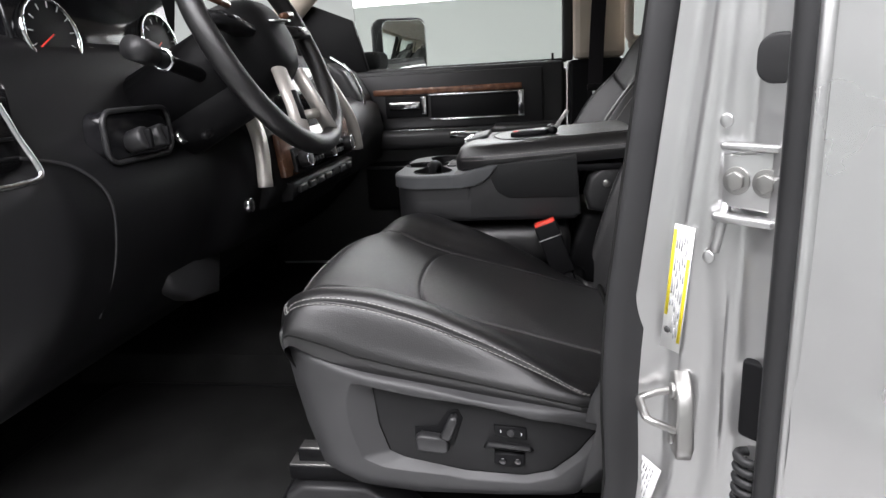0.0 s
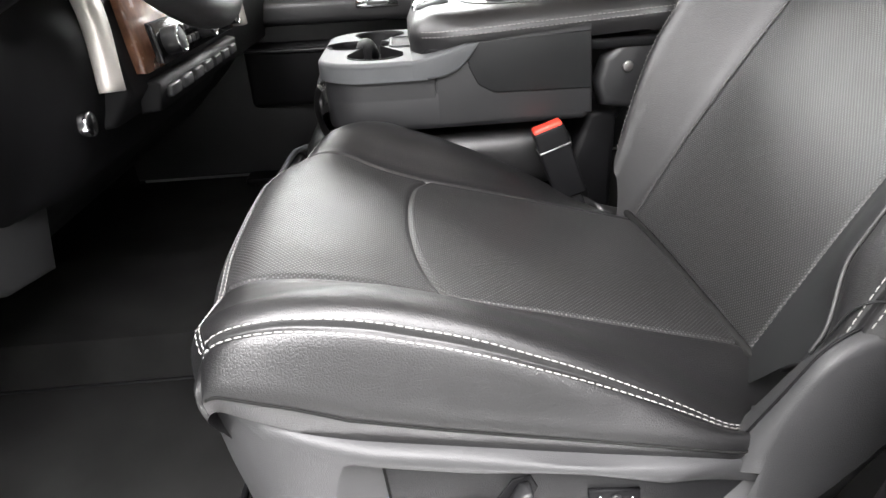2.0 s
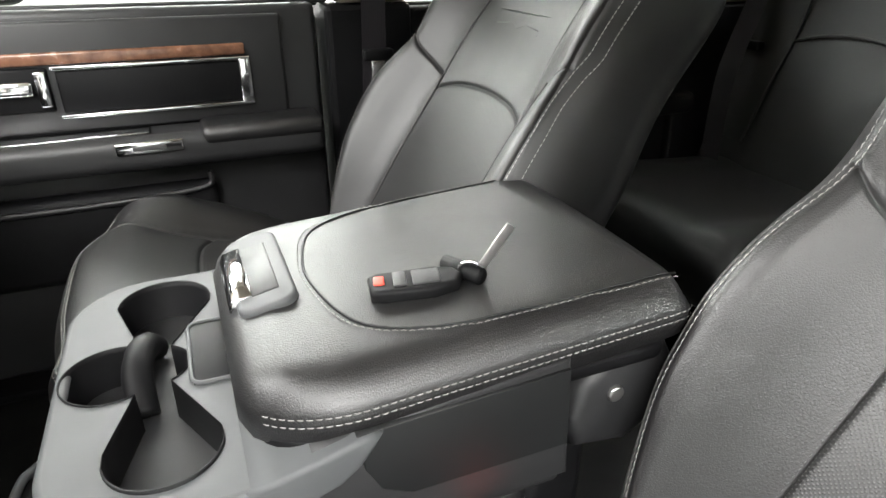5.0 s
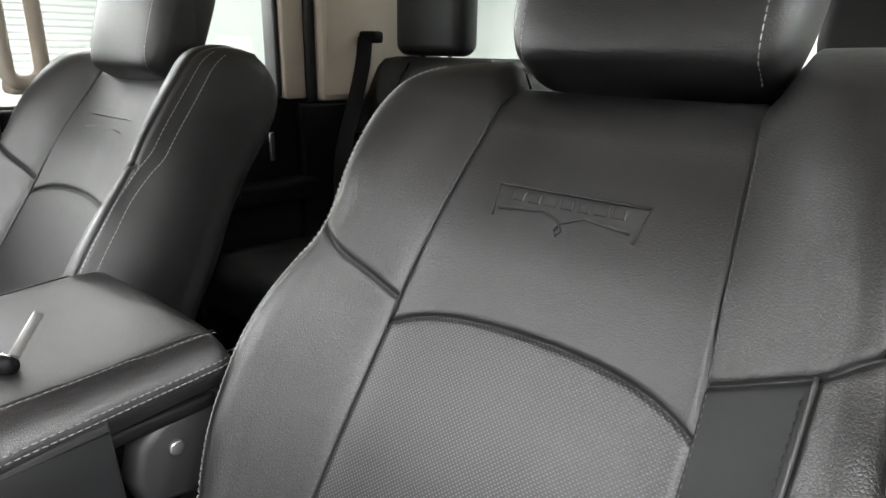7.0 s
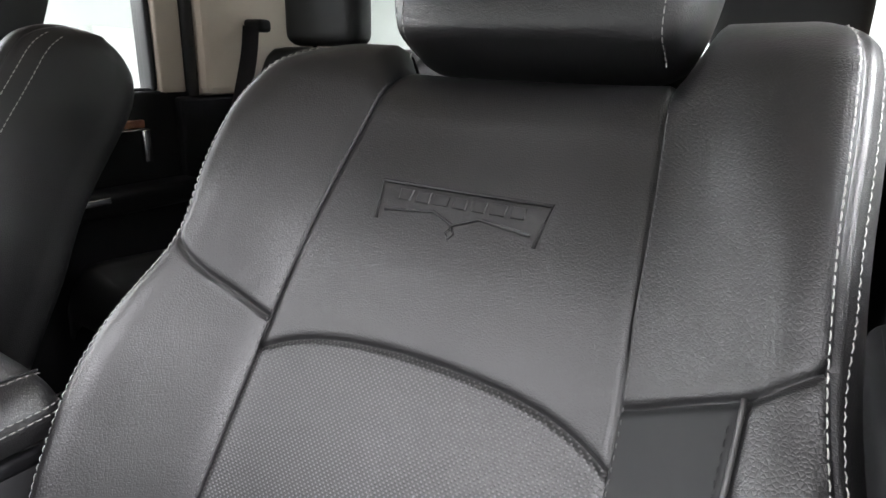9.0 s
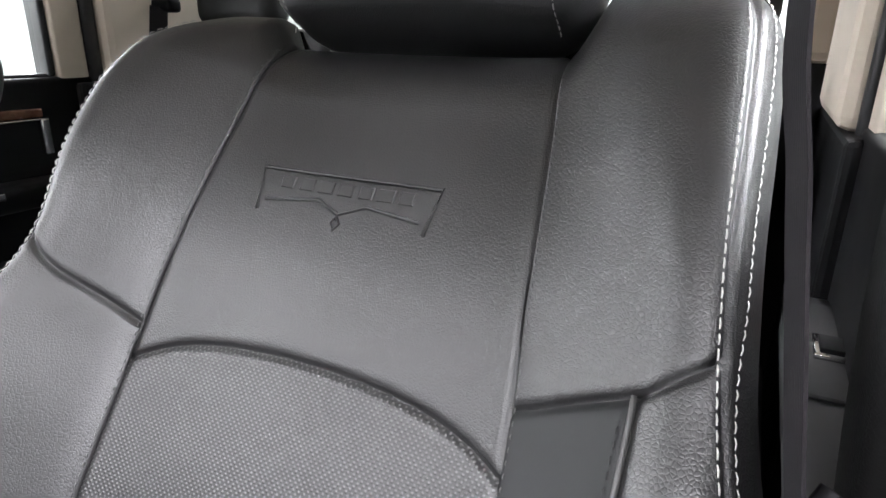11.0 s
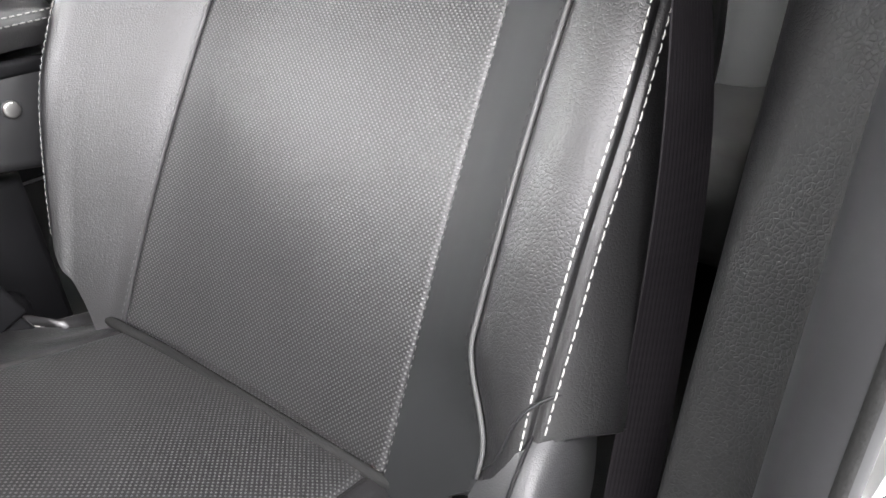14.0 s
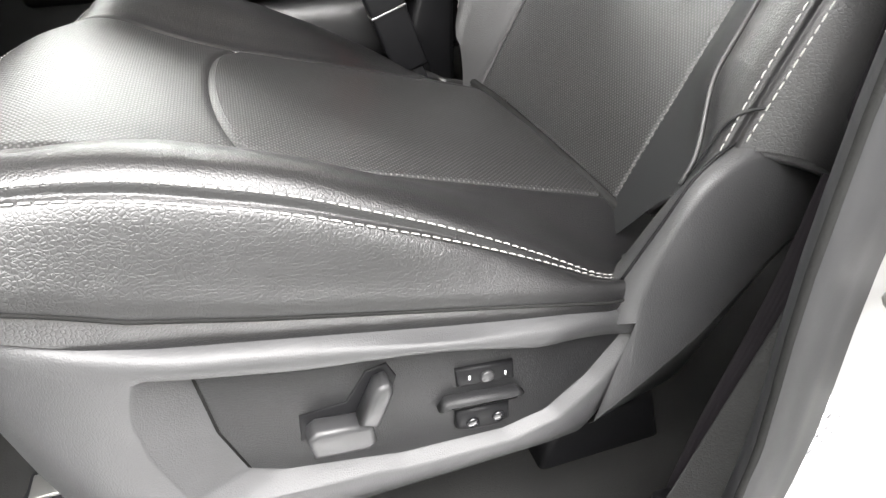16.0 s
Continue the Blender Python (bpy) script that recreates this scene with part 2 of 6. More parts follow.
def stitches(path, length=0.0052, gap=0.0018, r=0.0006, lift=0.0010):
    """Short thread stitches along a path of (place, normal)."""
    verts, faces = [], []
    acc, i = 0.0, 0
    seg = [(path[k + 1][0] - path[k][0]).length for k in range(len(path) - 1)]
    total, cum = sum(seg), [0.0]
    for s in seg:
        cum.append(cum[-1] + s)

    def at(d):
        k = min(max(int(np.searchsorted(cum, d)) - 1, 0), len(seg) - 1)
        f = (d - cum[k]) / max(seg[k], 1e-9)
        return path[k][0].lerp(path[k + 1][0], f), path[k][1].lerp(path[k + 1][1], f).normalized()
    d = 0.0
    while d + length < total:
        (a, na), (b, nb) = at(d), at(d + length)
        t = (b - a).normalized()
        side = t.cross(na).normalized() * r
        up = na * r
        base = len(verts)
        mid = (a + b) / 2 + na * lift
        for c, w in ((a + na * (lift - 0.0006), 0.7), (mid, 1.0), (b + na * (lift - 0.0006), 0.7)):
            for q in ((1, 0), (0.3, 0.9), (-0.3, 0.9), (-1, 0)):
                verts.append(c + side * q[0] * w + up * q[1] * w)
        for k in (0, 4):
            for j in range(3):
                faces.append((base + k + j, base + k + j + 1, base + k + j + 5, base + k + j + 4))
        d += length + gap
    bm = bmesh.new()
    vs = [bm.verts.new(v) for v in verts]
    for f in faces:
        bm.faces.new([vs[k] for k in f])
    return bm


def spread(breaks, step, fine=(0.0,)):
    """Sample values over an interval list, with extra samples beside every break."""
    out = set()
    for a, b in zip(breaks, breaks[1:]):
        n = max(1, round((b - a) / step))
        out.update(round(a + (b - a) * k / n, 5) for k in range(n + 1))
    for b in breaks[1:-1]:
        out.update(round(b + s * f, 5) for f in fine for s in (-1, 1))
    return sorted(v for v in out if breaks[0] <= v <= breaks[-1])


def curve1(pts):
    xs, ys = [p[0] for p in pts], [p[1] for p in pts]
    return lambda x: float(np.mean(np.interp([x - 0.024, x - 0.012, x, x + 0.012, x + 0.024], xs, ys)))


def smoothstep(a, b, x):
    t = min(1, max(0, (x - a) / (b - a)))
    return t * t * (3 - 2 * t)


def catmull(ctrl, u):
    n = len(ctrl)
    i = min(max(int(math.floor(u)), 0), n - 2)
    t = u - i
    p1, p2 = ctrl[i], ctrl[i + 1]
    p0 = ctrl[i - 1] if i else tuple(2 * a - b for a, b in zip(p1, p2))
    p3 = ctrl[i + 2] if i + 2 < n else tuple(2 * b - a for a, b in zip(p1, p2))
    return tuple(0.5 * (2 * b + (c - a) * t + (2 * a - 5 * b + 4 * c - d) * t * t + (3 * b - a - 3 * c + d) * t ** 3) for a, b, c, d in zip(p0, p1, p2, p3))


# ---- front seats ----
# the back cover, in its own plane: s runs up the back, o stands out of it
BACK_O, BACK_S, BACK_N = Vector((0.18, 0, 1.085)), Vector((0.514, 0, 0.857)), Vector((-0.857, 0, 0.514))
back_w = curve1([(-0.05, 0.235), (0.05, 0.250), (0.12, 0.268), (0.20, 0.286), (0.28, 0.291), (0.35, 0.284), (0.42, 0.266), (0.50, 0.266), (0.56, 0.262), (0.60, 0.252), (0.63, 0.232), (0.665, 0.185)])
back_w_out = curve1([(-0.05, 0.290), (0.06, 0.298), (0.15, 0.297), (0.28, 0.286), (0.36, 0.276), (0.42, 0.262), (0.50, 0.254), (0.56, 0.252), (0.60, 0.250), (0.64, 0.246), (0.665, 0.236), (0.69, 0.205)])
insert_w = curve1([(-0.05, 0.158), (0.1, 0.155), (0.3, 0.148), (0.39, 0.145), (0.5, 0.134), (0.65, 0.120)])
crest_h = curve1([(-0.05, 0.030), (0.04, 0.040), (0.12, 0.056), (0.20, 0.070), (0.30, 0.074), (0.36, 0.066), (0.395, 0.054), (0.43, 0.045), (0.50, 0.050), (0.57, 0.046), (0.62, 0.028), (0.66, 0.0)])
crest_h_out = curve1([(-0.05, 0.030), (0.04, 0.034), (0.12, 0.042), (0.20, 0.052), (0.30, 0.058), (0.36, 0.056), (0.395, 0.048), (0.43, 0.040), (0.50, 0.042), (0.57, 0.042), (0.64, 0.034), (0.685, 0.0)])
S_TOP = 0.663


SHOULDER = {"rise": 0.022, "depth": 0.0}


def back_top(u):
    return S_TOP + SHOULDER["rise"] * smoothstep(2.0, 3.2, -u)


def back_point(u, s):
    """A place on the back cover: u runs from the middle (0) over the insert's edge (2), the piping (4) and the double seam (6) to the rear (10)."""
    a, sign = abs(u), (1 if u >= 0 else -1)
    W, w, h = (back_w if u >= 0 else back_w_out)(s), insert_w(s), (crest_h if u >= 0 else crest_h_out)(s)
    m = W - w
    up = smoothstep(0.40, 0.58, s)
    hi = smoothstep(0.10, 0.36, s) if u < 0 else up
    seam = W - 0.034 * (1 - hi) - (0.015 if u < 0 else 0.022) * hi
    pipe = w + 0.46 * m if u >= 0 else (0.210 + 0.025 * smoothstep(0.13, 0.06, s)) * (1 - up) + (w + 0.46 * m) * up
    ctrl = [(0, -0.010), (w * 0.62, -0.007), (w, 0.0), ((w + pipe) / 2, 0.24 * h + 0.002), (pipe, 0.70 * h + 0.001),
            ((pipe + seam) / 2, 0.97 * h), (seam, 0.94 * h), (W, 0.50 * h - 0.015), (W - 0.002, -0.035), (W - (0.03 - 0.018 * hi if u < 0 else 0.03), -0.070), (W * 0.55, -0.085), (0, -0.088)]
    if u < 0 and SHOULDER["depth"]:
        # a broad side panel towards the console
        ctrl[7:] = [(W + 0.004, 0.35 * h - 0.025), (W + 0.002, -0.075), (W - 0.014, -0.120), (W * 0.55, -0.135), (0, -0.138)]
    y, o = catmull(ctrl, a)
    y = max(0.0, y)
    lift = back_top(u) - S_TOP
    cap = s - 0.59 - lift
    if cap > 0:
        k = math.sqrt(max(0.0, 1 - min(1.0, cap / (S_TOP - 0.59)) ** 2.2))
        o = -0.05 + (o + 0.05) * (0.12 + 0.88 * k)
    o += -0.012 * smoothstep(0.44, 0.60, s) + 0.006 * math.sin(math.pi * min(1, max(0, s / 0.36)))
    dip = 0.028 * smoothstep(0.50, 0.65, s) * smoothstep(0.145, 0.118, y)
    return BACK_O + BACK_S * (s - dip) + BACK_N * o + Vector((0, sign * y, 0))


def back_joint(u):
    a = abs(u)
    if a <= 2.0:
        return 0.354 + 0.031 * (1 - (a / 2.0) ** 2)
    return (0.393 if u < 0 else 0.380) + (0.049 if u < 0 else 0.046) * min(1.0, (a - 2) / 4)


def back_low(u):
    return -0.035 + (0.095 if u < 0 else 0.07) * smoothstep(2.2, 4.4, abs(u)) + (0.045 if u >= 0 else 0.072) * smoothstep(4.2, 7.0, abs(u)) - (0.030 if u < 0 else 0) * smoothstep(3.4, 4.6, abs(u))


# the cushion cover: stations run along its length from the rear to below the front edge
CUSH_PROFILE = [(0.235, 1.055), (0.187, 1.084), (0.10, 1.110), (0.0, 1.139), (-0.105, 1.168), (-0.18, 1.192), (-0.235, 1.207),
                (-0.272, 1.206), (-0.297, 1.187), (-0.306, 1.155), (-0.302, 1.125), (-0.290, 1.095)]
CUSH_LEN = [0.0]
for _a, _b in zip(CUSH_PROFILE, CUSH_PROFILE[1:]):
    CUSH_LEN.append(CUSH_LEN[-1] + math.dist(_a, _b))
cush_h = curve1([(-0.31, 0.004), (-0.27, 0.012), (-0.22, 0.024), (-0.177, 0.034), (-0.10, 0.038), (0.0, 0.020), (0.07, 0.002), (0.13, -0.018), (0.24, -0.03)])


def cush_index(x):
    """The station of the cushion's top at a given place along the seat."""
    xs = [p[0] for p in CUSH_PROFILE[:8]]
    for i in range(7):
        if xs[i] >= x >= xs[i + 1]:
            return i + (xs[i] - x) / (xs[i] - xs[i + 1])
    return 0.0


def shield_top(x):
    return 1.070 + (0.125 - x) * 0.18 + 0.25 * max(0.0, -0.19 - x)


Q_EDGE = 7.6          # the station of the seam along the front edge


def cush_point(u, q):
    """u as on the back; q: the station along the profile."""
    a, sign = abs(u), (1 if u >= 0 else -1)
    if a > 6 and q > Q_EDGE:
        # below the front seam the side is drawn round the corner
        edge, side, k = cush_point(sign * 6.0, q), cush_point(u, Q_EDGE), (a - 6) / 3
        return edge.lerp(side, k) + Vector((-1, sign, 0)) * 0.005 * math.sin(math.pi * k) * smoothstep(Q_EDGE, Q_EDGE + 0.8, q)
    x, z = catmull(CUSH_PROFILE, q)
    x2, z2 = catmull(CUSH_PROFILE, min(q + 0.01, 11.0))
    x1, z1 = catmull(CUSH_PROFILE, max(q - 0.01, 0.0))
    t = Vector((x2 - x1, 0, z2 - z1)).normalized()
    nrm = Vector((t.z, 0, -t.x))
    if nrm.z < 0 and nrm.x > 0:
        nrm = -nrm
    h = cush_h(x)
    front = smoothstep(7.0, 9.0, q)
    w = 0.146 + 0.02 * smoothstep(-0.15, -0.27, x)
    side = max(0.015, z - shield_top(x) + 0.006)
    side = side * (1 - front) + 0.07 * front
    ctrl = [(0, 0.006), (w * 0.62, 0.004), (w, 0.0), (w + 0.025, 0.30 * h), (w + 0.055, 0.85 * h), (0.234, h), (0.252, 0.80 * h - 0.007),
            (0.2665, -0.24 * side - 0.004), (0.2725, -0.60 * side), (0.268, -side)]
    y, o = catmull(ctrl, a)
    # the front corners are drawn in
    y -= (0.014 if u < 0 else 0.020) * smoothstep(6.2, 9.0, q) * smoothstep(1.5, 6.5, a)
    o -= (0.016 if u < 0 else 0.030) * front * smoothstep(3.0, 8.0, a)
    # the rear end of the side is rounded in plan
    s = min(1.0, max(0.0, (x - 0.112) / 0.044))
    y -= 0.042 * (1 - math.sqrt(1 - s * s)) * smoothstep(4.3, 6.5, a)
    # the front edge sweeps back towards the corners, more so on the inner side
    x += (0.055 if u >= 0 else 0.010) * smoothstep(0.06, 0.27, y) * smoothstep(-0.10, -0.27, x)
    base = Vector((x, sign * y, z)) + nrm * o
    if a > 6:
        # the side falls straight down
        yy, oo = catmull(ctrl, 6)
        top = Vector((x, sign * yy, z)) + nrm * oo
        base = Vector((top.x, sign * y, top.z + (o - oo)))
    return base


def cush_arc(u):
    """Where the insert's front seam runs, as a station."""
    a = min(2.0, abs(u))
    return cush_index(-0.099 - 0.028 * (1 - (a / 2.0) ** 2))


def groove(val, width, depth):
    return -depth * math.exp(-(val / width) ** 2)


def cover(point, us, rows, seams_u, joint_row, depth=0.0028, joint_only=None, out_sign=1, edge_row=None):
    """One dense sheet with sunk seams; also the sheet before sinking. out_sign: which way its faces look."""
    P = []
    for r in rows:
        line = []
        for u in us:
            line.append(point(u, r))
        P.append(line)
    n, m = len(rows), len(us)
    # sink the seams along the sheet's own normal
    out = []
    for i in range(n):
        line = []
        for j in range(m):
            du = P[i][min(j + 1, m - 1)] - P[i][max(j - 1, 0)]
            dv = P[min(i + 1, n - 1)][j] - P[max(i - 1, 0)][j]
            nr = dv.cross(du) * out_sign
            nr = nr.normalized() if nr.length > 1e-9 else Vector((0, 0, 1))
            g = 0.0
            for su, wd, dp, last in seams_u:
                if abs(us[j] - su) < 1.2 and rows[i] <= last:
                    dist = (P[i][j] - point(su, rows[i])).length
                    g += groove(dist, wd, dp)
            if joint_row is not None and (joint_only is None or joint_only(us[j])):
                dist = (P[i][j] - point(us[j], joint_row)).length if abs(rows[i] - joint_row) < 0.6 else 1
                g += groove(dist, 0.0030, depth)
            if edge_row is not None and abs(us[j]) <= 6 and abs(rows[i] - edge_row(us[j])) < 0.1:
                g += groove((P[i][j] - point(us[j], edge_row(us[j]))).length, 0.0035, 0.0026)
            line.append(P[i][j] + nr * g)
        out.append(line)
    return out, P


def split_panels(out, us, rows, uvs, region):
    panels = {}
    for i in range(len(rows) - 1):
        for j in range(len(us) - 1):
            key = region((us[j] + us[j + 1]) / 2, (rows[i] + rows[i + 1]) / 2)
            panels.setdefault(key, []).append((i, j))
    made = {}
    for key, quads in panels.items():
        bm = bmesh.new()
        layer = bm.loops.layers.uv.new("UVMap")
        vs = {}
        for i, j in quads:
            idx = [(i, j), (i, j + 1), (i + 1, j + 1), (i + 1, j)]
            for k in idx:
                if k not in vs:
                    vs[k] = bm.verts.new(out[k[0]][k[1]])
            f = bm.faces.new([vs[k] for k in idx])
            for loop, k in zip(f.loops, idx):
                loop[layer].uv = uvs[k[0]][k[1]]
        made[key] = bm
    return made


def path_on(point, us, rows, off=0.0, out_sign=1):
    """A path on a cover through (u, row) pairs, with its normals."""
    out = []
    for u, r in zip(us, rows):
        p = point(u, r)
        du, dv = point(u + 0.03, r) - p, point(u, r + 0.003) - p
        n = dv.cross(du) * out_sign
        n = n.normalized() if n.length > 1e-12 else Vector((0, 0, 1))
        out.append((p + n * off, n))
    return out


def back_sheet(u, v):
    """v: 0 at the bottom, 1 on the cross seam, 2 at the top."""
    j, lo = back_joint(u), back_low(u)
    s = lo + (j - lo) * v if v <= 1 else j + (back_top(u) - j) * (v - 1)
    return back_point(u, s)


def cush_sheet(u, v):
    """v: 0 at the rear, 1 on the insert's front seam, 2 below the front edge."""
    j = cush_arc(u)
    q = 0.0 + j * v if v <= 1 else j + (11.0 - j) * (v - 1)
    return cush_point(u, q)


def build_front_seat(at, label, driver):
    SHOULDER["rise"], SHOULDER["depth"] = (0.022, 0.0) if driver else (0.0, 1.0)
    seat = thing("front_seat", label, "seat", group="front seats", at=at)
    fine = (0.02, 0.05, 0.09, 0.14, 0.2)
    us_half = spread([0, 2, 4, 6, 8, 11], 0.22, fine=fine)
    us = sorted({-u for u in us_half} | set(us_half))
    rows = spread([0, 1, 2], 0.0135, fine=(0.003, 0.006, 0.010))
    seams = [(2, 0.0028, 0.0030, 2), (-2, 0.0028, 0.0030, 2), (-4, 0.003, 0.002, 1), (6, 0.0032, 0.0026, 2), (-6, 0.0032, 0.0026, 2)]
    out, P = cover(back_sheet, us, rows, seams, 1.0, joint_only=lambda u: abs(u) <= 6.1)
    uvs = [[(P[i][j].y, i / len(rows) * 0.67) for j in range(len(us))] for i in range(len(rows))]
    for i in range(len(rows)):
        for j in range(len(us)):
            uvs[i][j] = (P[i][j].y, (P[i][j] - BACK_O).dot(BACK_S))

    def region(u, v):
        a = abs(u)
        if a < 2:
            return "insert" if v < 1 else "upper_panel"
        side = "outer" if u < 0 else "inner"
        if a < 6:
            if v > 1:
                return "shoulder_" + side
            return ("band_" if a < 4 and u < 0 else "bolster_") + side
        return "side_" + side if a < 9 else "rear"
    panels = split_panels(out, us, rows, uvs, region)
    backrest = None
    order = ["rear"] + [k for k in panels if k != "rear"]
    names = {"rear": ("backrest", SUEDE), "insert": ("back_insert", PERF), "upper_panel": ("upper_back_panel", LEATHER)}
    for key in order:
        kind = key.split("_")[0]
        nm, mat = names.get(key) or {"shoulder": ("shoulder_panel", LEATHER), "band": ("inner_bolster_band", SUEDE),
                                     "bolster": ("back_bolster", LEATHER), "side": ("back_side_panel", LEATHER)}[kind]
        ob = part(nm, panels[key], mat, backrest or seat, "perforated black leather panel" if key == "insert" else "")
        backrest = backrest or ob
    # seams of the back
    for side in (1, -1):
        for d in ((5.80, 6.16) if driver or side > 0 else (6.06, 6.36)):
            vs = [0.02 + 1.86 * k / 149 for k in range(150)]
            p = path_on(back_sheet, [side * (d + (0.28 * smoothstep(0.85, 1.15, v) if d > 6 and side < 0 else 0.0)) for v in vs], vs)
            part("stitching", stitches(p), THREAD, backrest, "pale contrast thread")
        p = path_on(back_sheet, [side * 2.06] * 150, [0.05 + 1.85 * k / 149 for k in range(150)])
        part("stitching", stitches(p, 0.003, 0.004, 0.0005), PIPING, backrest)
        if side < 0:
            p = path_on(back_sheet, [side * 4.0] * 70, [0.03 + 0.97 * k / 69 for k in range(70)], 0.0006)
            part("piping", tube([a for a, _ in p], 0.0016, 6), PIPING, backrest, "thin grey piping")
            p = path_on(back_sheet, [side * 3.82] * 70, [0.12 + 0.86 * k / 69 for k in range(70)])
            part("stitching", stitches(p, 0.004, 0.003, 0.0006), SUEDE, backrest)
    # cushion
    us_half = spread([0, 2, 6, 9], 0.20, fine=fine)
    us = sorted({-u for u in us_half} | set(us_half))
    def front_edge(u):
        return 1 + (Q_EDGE - cush_arc(u)) / (11.0 - cush_arc(u))
    rows = sorted(set(spread([0, 1, 2], 0.02, fine=(0.004, 0.008, 0.013))) | {round(1.49 + 0.004 * k, 5) for k in range(13)})
    v_edge = front_edge(6)
    seams = [(2, 0.003, 0.0028, v_edge), (-2, 0.003, 0.0028, v_edge), (6, 0.0035, 0.0026, v_edge), (-6, 0.0035, 0.0026, v_edge)]
    out, P = cover(cush_sheet, us, rows, seams, 1.0, joint_only=lambda u: abs(u) <= 2.0, out_sign=-1, edge_row=front_edge)
    run = [[0.0] * len(us) for _ in rows]
    for i in range(1, len(rows)):
        for j in range(len(us)):
            run[i][j] = run[i - 1][j] + (P[i][j] - P[i - 1][j]).length
    uvs = [[(P[i][j].y, run[i][j]) for j in range(len(us))] for i in range(len(rows))]

    def region2(u, v):
        a = abs(u)
        side = "outer" if u < 0 else "inner"
        if a < 2:
            return "insert" if v < 1 else "front"
        return ("bolster_" if a < 6 else "side_") + side
    panels = split_panels(out, us, rows, uvs, region2)
    cushion = part("seat_cushion", panels.pop("front"), PERF, seat, "perforated black leather panel")
    cushion.location.x = 0.0 if driver else 0.055
    for key, bm in panels.items():
        kind = key.split("_")[0]
        nm, mat = {"insert": ("cushion_insert", PERF), "bolster": ("cushion_bolster", LEATHER), "side": ("cushion_side_panel", LEATHER)}[kind]
        part(nm, bm, mat, cushion, "perforated black leather panel" if kind == "insert" else "")
    for side in (1, -1):
        for d in (5.80, 6.12):
            p = path_on(cush_sheet, [side * d] * 130, [0.27 + (v_edge - 0.27) * k / 129 for k in range(130)], 0.0, -1)
            part("stitching", stitches(p), THREAD, cushion, "pale contrast thread")
    for dv in (-0.014, 0.012):
        us_f = [-5.9 + 11.8 * k / 120 for k in range(121)]
        p = path_on(cush_sheet, us_f, [front_edge(u) + dv for u in us_f], 0.0, -1)
        part("stitching", stitches(p), THREAD, cushion, "pale contrast thread")
    for side in (1, -1):
        p = path_on(cush_sheet, [side * 8.1] * 100, [0.30 + 1.20 * k / 99 for k in range(100)], 0.0002, -1)
        part("lower_seam", tube([a for a, _ in p], 0.0013, 6), CARPET, cushion)
    p = path_on(cush_sheet, [-2 + 4 * k / 60 for k in range(61)], [0.985] * 61, 0.0, -1)
    part("stitching", stitches(p, 0.003, 0.003, 0.0006), PIPING, cushion)
    # a black tube stands in for the shaded gap between back and cushion
    part("crease_roll", tube(smooth_path([(0.186, -0.172, 1.082), (0.181, -0.155, 1.085), (0.178, -0.08, 1.090), (0.178, 0.08, 1.092), (0.178, 0.17, 1.088), (0.186, 0.21, 1.090)]), 0.0052, 8), CARPET, seat)
    # head restraint
    hb = BACK_O + BACK_S * (0.740 if driver else 0.688) + BACK_N * (-0.016 if driver else -0.004)
    ax, az, hw = BACK_N, BACK_S, (0.141 if driver else 0.128)
    rows_h = []
    for i in range(33):
        b = -math.pi / 2 + math.pi * i / 32
        cz, rz = math.sin(b), math.cos(b)
        cz = math.copysign(abs(cz) ** 0.70, cz)
        rz = abs(rz) ** 0.15
        line = []
        for k in range(64):
            a = 2 * math.pi * k / 64
            cx = math.copysign(abs(math.cos(a)) ** 0.46, math.cos(a))
            cy = math.copysign(abs(math.sin(a)) ** 0.46, math.sin(a))
            line.append(hb + az * (0.098 * cz) + ax * (0.050 * cx * rz + 0.020 * cz) + Vector((0, hw * cy * rz * (1 + 0.05 * cz), 0)))
        rows_h.append(line)
    head = part("head_restraint", grid_bm(rows_h, close_u=True), LEATHER, seat)
    for side in (1, -1):
        for d in (hw - 0.031, hw - 0.020):
            p = []
            for k in range(60):
                b = -1.42 + 2.84 * k / 59
                cz, rz = math.copysign(abs(math.sin(b)) ** 0.70, math.sin(b)), abs(math.cos(b)) ** 0.15
                t = min(1.0, d / (hw * rz * (1 + 0.05 * cz)))
                cx = max(0.0, 1 - t ** (1 / 0.23)) ** 0.23
                p.append((hb + az * (0.098 * cz) + ax * (0.050 * cx * rz + 0.020 * cz) + Vector((0, side * d, 0)), ax))
            part("stitching", stitches(p), THREAD, head, "pale contrast thread")
    # dark block added to close the gap under the head restraint
    part("head_base", rbox(-0.030, 0.045, -0.122, 0.122, -0.035, 0.030, 0.012), SUEDE, head)
    head.children[-1].matrix_local = Matrix.Translation(BACK_O + BACK_S * (0.622 if driver else 0.588) + BACK_N * (-0.036)) @ Matrix(((-BACK_N.x, 0, BACK_S.x, 0), (0, -1, 0, 0), (-BACK_N.z, 0, BACK_S.z, 0), (0, 0, 0, 1))).to_3x3().to_4x4()
    # raised badge frame, left plain
    def on_back(y, s, off=0.0 if driver else -0.0012):
        best = min((abs(abs(back_point(math.copysign(k / 50, y), s).y) - abs(y)), k) for k in range(0, 101))[1]
        return back_point(math.copysign(best / 50, y), s) + BACK_N * off
